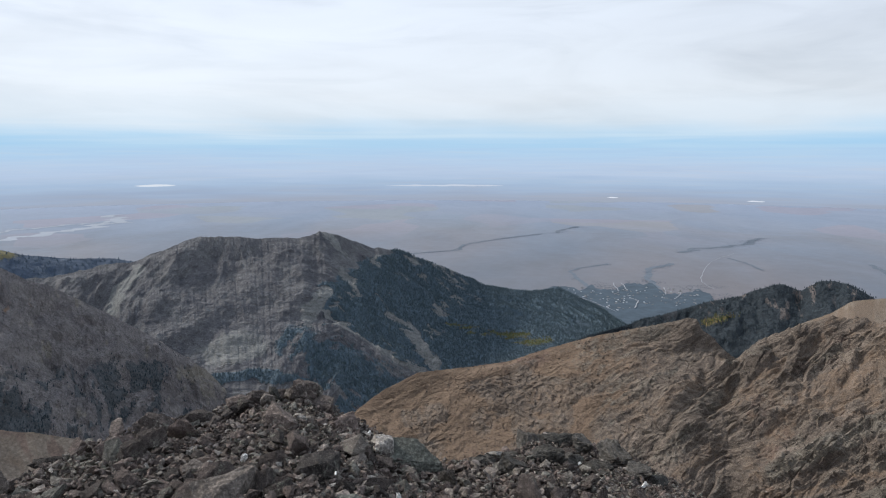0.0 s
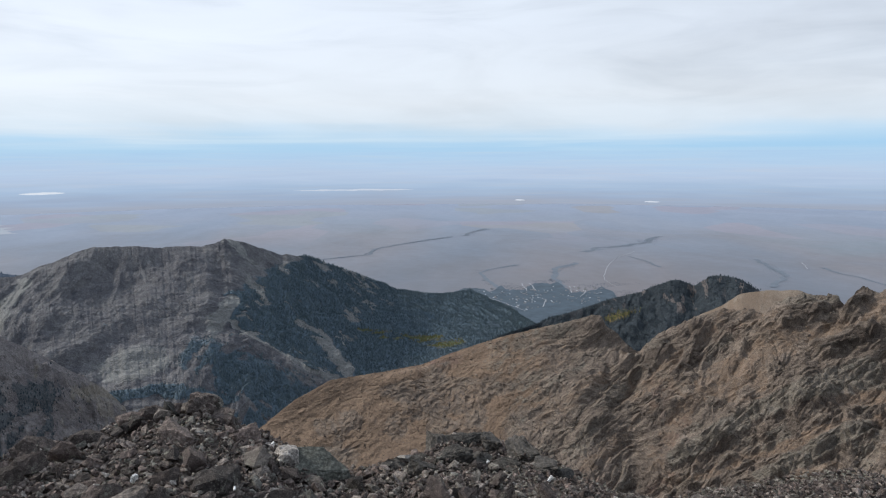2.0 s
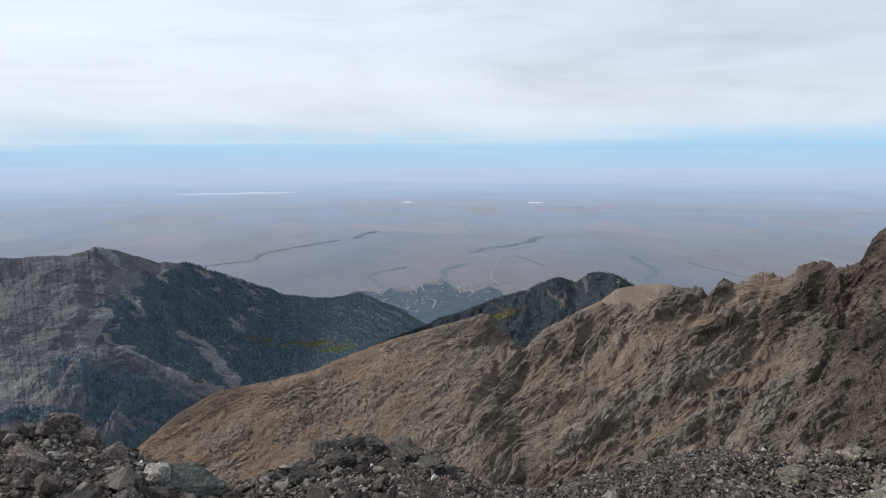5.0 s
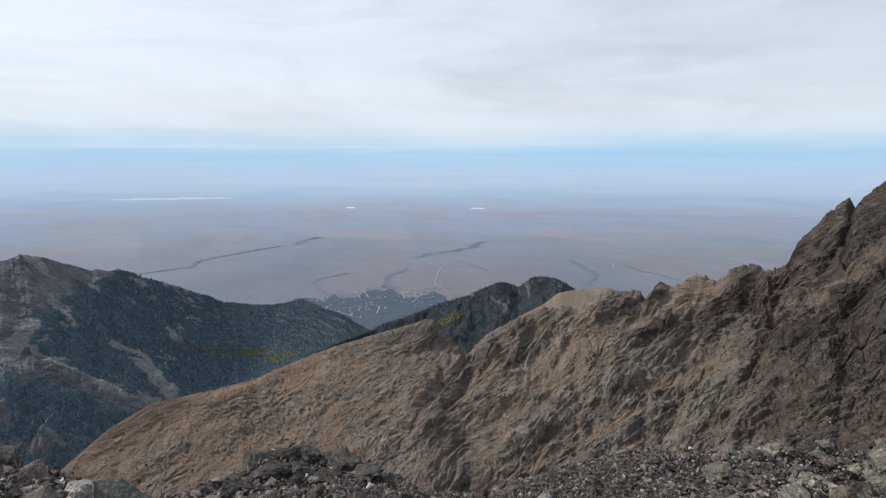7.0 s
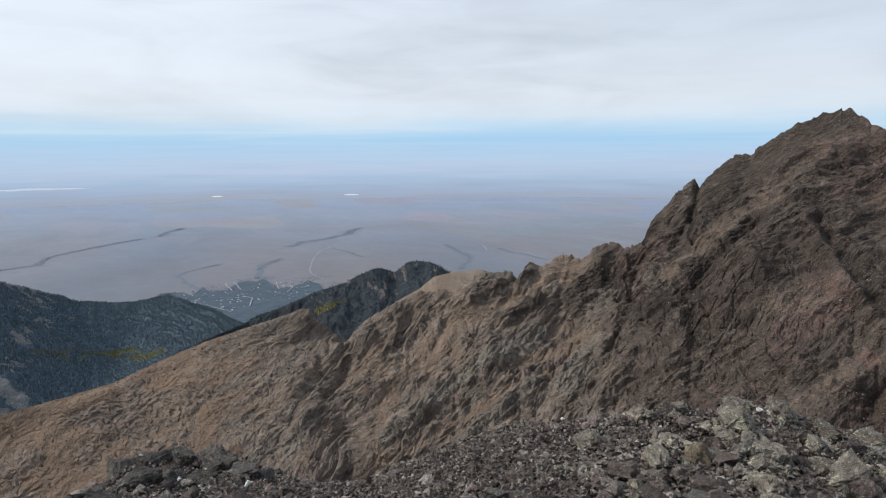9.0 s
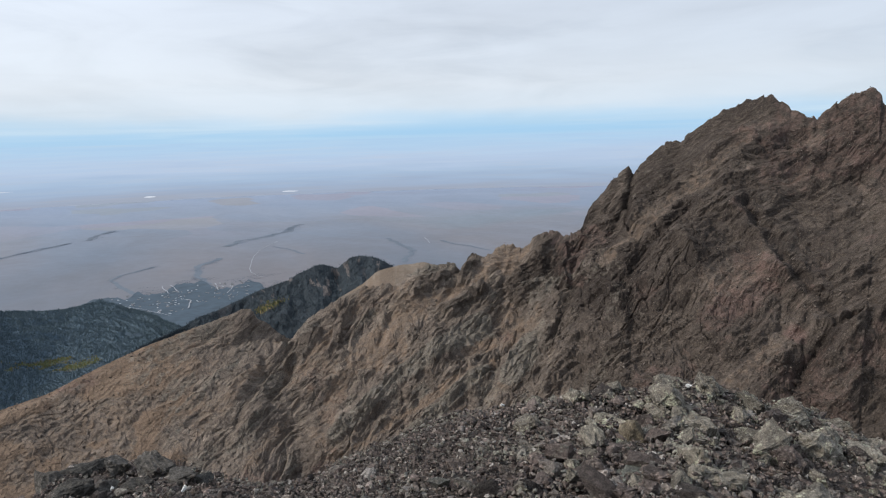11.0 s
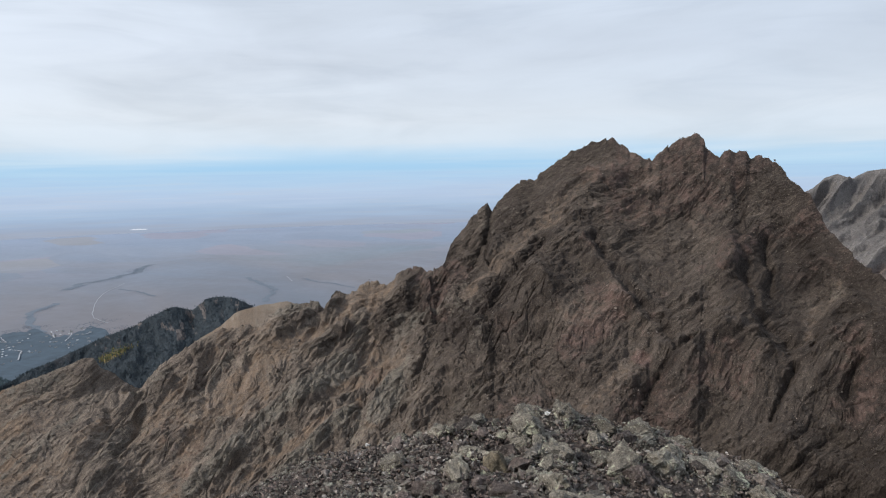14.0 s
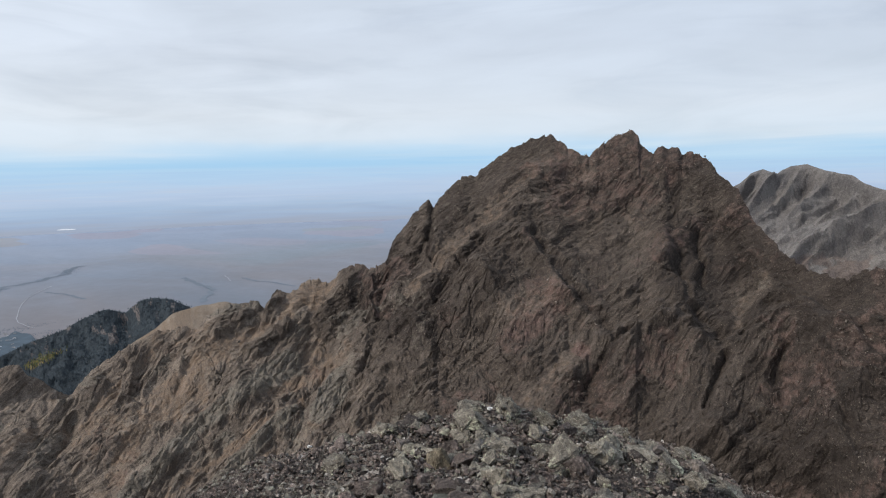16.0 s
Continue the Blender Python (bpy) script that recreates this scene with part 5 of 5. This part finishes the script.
def ribbon(name, label, pts, width, material, category, lift=2.2, wander=4.0, seed=1):
    """A strip of ground along a line, with uneven edges."""
    p = along(pts, 40)
    way = np.gradient(p, axis=0)
    way /= np.linalg.norm(way, axis=1)[:, None]
    side = np.stack([-way[:, 1], way[:, 0], 0 * way[:, 0]], 1)
    p = p + side * (wander * fbm(p * 0.02, seed, 3))[:, None]
    w = width * (1 + 0.5 * fbm(p * 0.03, seed + 4, 3))[:, None] / 2
    g = np.stack([p - side * w, p, p + side * w])
    g[..., 2] = PLAIN + 1.5 * fbm(np.stack([g[..., 0].ravel(), g[..., 1].ravel(), 0 * g[..., 0].ravel() + PLAIN], 1) * 0.004, 3, 3).reshape(g.shape[:2]) + lift
    g[1, :, 2] += 0.1
    return tagged(sheet(name, g, material, smooth=True), label, category, kind="structure")


ribbon("road", "pale dirt track across the plain", [(22.2, -10.68), (21.2, -10.19), (21.2, -9.39), (21.9, -8.45), (23.5, -7.8)], 1.4, TRACK, "road", 0.6, seed=2)
for k, line in enumerate([[(14.3, -10.76), (14.8, -11.4)], [(15.0, -10.73), (15.5, -11.31)], [(16.2, -12.71), (16.4, -12.1), (15.9, -11.92)], [(18.3, -10.91), (18.5, -11.45)],
                          [(19.2, -11.79), (19.6, -11.2)], [(11.3, -12.0), (12.8, -12.39), (14.7, -13.11)], [(20.6, -11.44), (21.0, -11.3)], [(35.8, -8.08), (36.2, -8.55)]]):
    ribbon("road", "short pale street among the houses of the town", line, 1.7 if k != 5 else 1.2, TRACK, "road", 3.2, 5.0, seed=10 + k)
ribbon("dry_wash", "pale sandy braided wash on the plain", [(-36, -6.3), (-31.3, -6.0), (-29.1, -5.72), (-27.2, -5.55), (-25.6, -5.1), (-25.9, -4.7)], 60, SAND, "riverbed", 0.5, 70, seed=31)
ribbon("dry_wash", "narrow pale arm of the sandy wash", [(-34, -5.6), (-30.0, -5.4), (-27.0, -5.25), (-25.4, -4.9)], 28, SAND, "riverbed", 0.7, 60, seed=35)


def brush(name, label, pts, count, spread, material, low, tall):
    p = along(pts, 400)
    spread = spread * 1.25
    p = p + np.stack([fbm(p * 0.012, 91, 3), fbm(p * 0.012, 95, 3), 0 * p[:, 0]], 1) * (spread * 0.9)
    gaps = np.clip(fbm(p * 0.03, 97, 3) + 0.45, 0.02, 1)
    p = p[rng.choice(400, count, p=gaps / gaps.sum())]
    p = p + rng.normal(0, 1, p.shape) * (spread, spread, 0) * rng.uniform(0.2, 1.0, (count, 1)) ** 2
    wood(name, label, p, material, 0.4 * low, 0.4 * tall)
    ribbon("creek_bed", "dusky ground of a dry creek, haze mixed into its colour", pts, spread * 0.75, CREEK, "creek", 0.5, spread * 0.8, seed=int(spread) + len(pts))


brush("creek_brush", "dark line of brush along a dry creek", [(-2.9, -8.5), (-0.7, -8.34), (1.1, -8.19), (1.9, -7.72), (4.1, -7.36), (6.0, -7.07), (8.3, -6.75)], 3300, 14, HAZY_SCRUB, 1.8, 3.6)
brush("creek_brush", "dark patch of brush on the plain", [(9.5, -6.67), (10.3, -6.34), (11.4, -6.06)], 1100, 18, HAZY_SCRUB, 1.8, 3.6)
brush("creek_brush", "dark broad patch of brush on the plain", [(19.2, -7.92), (20.8, -7.54), (22.7, -7.34), (24.6, -6.94), (25.2, -6.49)], 2860, 26, HAZY_SCRUB, 1.8, 3.6)
brush("creek_brush", "dark streak of brush on the plain", [(23.1, -8.21), (24.3, -8.47), (25.5, -8.99)], 880, 10, HAZY_SCRUB, 1.6, 3)
brush("creek_brush", "dark trees along a creek above the town", [(17.4, -10.88), (17.2, -10.09), (17.0, -9.45), (17.9, -9.16), (18.9, -8.84)], 1980, 16, HAZY_SCRUB, 1.8, 3.6)
brush("creek_brush", "dark trees along a bending creek", [(13.2, -11.48), (11.7, -10.64), (10.7, -9.82), (11.7, -9.47), (13.9, -9.09)], 1320, 11, HAZY_SCRUB, 1.6, 3.2)
brush("creek_brush", "dark brush along a side creek", [(32.7, -7.97), (33.8, -8.59), (34.7, -9.06), (33.9, -10.03)], 1540, 16, HAZY_SCRUB, 1.8, 3.6)
brush("creek_brush", "thin dark line of brush", [(37.2, -8.3), (38.3, -8.65), (39.9, -8.92), (41.3, -9.25)], 990, 9, HAZY_SCRUB, 1.6, 3)

# wooded ground of the town and the valley mouth
fb_ = np.linspace(8.5, 24, 120)
fe_ = np.linspace(0, 1, 60)
rim = 10.75 + 0.9 * fbm(np.stack([fb_ * 0.7, 0 * fb_, 0 * fb_], 1), 55, 4) + 0.05 * np.abs(fb_ - 16) ** 1.4
fel = -(rim[None] + (16.6 - rim[None]) * fe_[:, None])
fg = polar(fb_[None] + 0 * fel, PLAIN / np.tan(np.radians(fel)), PLAIN + 2.3 + 0 * fel)
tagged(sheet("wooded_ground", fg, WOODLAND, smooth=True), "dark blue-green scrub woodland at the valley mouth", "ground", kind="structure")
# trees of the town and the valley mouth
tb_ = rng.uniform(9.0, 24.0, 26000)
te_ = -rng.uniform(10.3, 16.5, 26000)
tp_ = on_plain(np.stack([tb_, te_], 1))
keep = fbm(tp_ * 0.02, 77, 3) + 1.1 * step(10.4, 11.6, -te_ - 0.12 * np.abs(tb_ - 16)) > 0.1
wood("valley_trees", "dark blue-green trees round the town", tp_[keep], HAZY_LEAF, 1.0, 2.2)


def house(i, at, turn):
    w, d, h = 2.8 + 1.2 * (i % 3), 2.4, 1.6
    ob = new("house")
    ob.matrix_world = Matrix.Translation(at) @ pose(0, 0, 0, 0, 0, turn)
    bm = bmesh.new()
    bmesh.ops.create_cube(bm, size=1.0, matrix=Matrix.Diagonal((w, d, h, 1)))
    bmesh.ops.translate(bm, verts=bm.verts, vec=(0, 0, h / 2))
    part("wall", bm, WALL, ob)
    bm = bmesh.new()
    v = [bm.verts.new(c) for c in ((-w / 2 - .3, -d / 2 - .3, h), (w / 2 + .3, -d / 2 - .3, h), (w / 2 + .3, d / 2 + .3, h), (-w / 2 - .3, d / 2 + .3, h), (-w / 2 - .3, 0, h + 0.9), (w / 2 + .3, 0, h + 0.9))]
    for q in ((0, 1, 5, 4), (2, 3, 4, 5), (1, 2, 5), (3, 0, 4), (3, 2, 1, 0)):
        bm.faces.new([v[j] for j in q])
    part("roof", bm, ROOF if i % 3 else PALE_ROOF, ob)
    return tagged(ob, "small pale house among the trees of the town", "house", "houses of the town")


kinds = [house(i, on_plain([(14.7 + 0.5 * i, -12.9 + 0.1 * i)], 1.0)[0], 30 * i) for i in range(3)]
for i in range(130):
    b = rng.uniform(10.2, 21.0)
    el = -(10.9 + 1.4 * rng.uniform() + (0.9 * rng.uniform() if b < 15 else 0))
    copy_thing(kinds[i % 3], Matrix.Translation(on_plain([(b, el)], 1.0)[0]) @ pose(0, 0, 0, 0, 0, rng.uniform(0, 180)))


# white salt flats at the far side, upright strips whose brightness is emitted
def salt(label, b0, b1, el, depth, material=SALT):
    bb = np.linspace(b0, b1, 60)
    rows = []
    for s in (-1, 0, 1):
        e = el + s * depth * (1 - np.abs(np.linspace(-1, 1, 60)) ** 3) * (0.7 + 0.5 * fbm(np.stack([bb * 1.3, 0 * bb + s, 0 * bb], 1), 7, 3))
        rows.append(polar(bb, np.full(60, 4900.0), 4900.0 * np.tan(np.radians(e))))
    tagged(sheet("salt_flat", np.stack(rows), material, smooth=True), label, "salt flat", kind="structure")


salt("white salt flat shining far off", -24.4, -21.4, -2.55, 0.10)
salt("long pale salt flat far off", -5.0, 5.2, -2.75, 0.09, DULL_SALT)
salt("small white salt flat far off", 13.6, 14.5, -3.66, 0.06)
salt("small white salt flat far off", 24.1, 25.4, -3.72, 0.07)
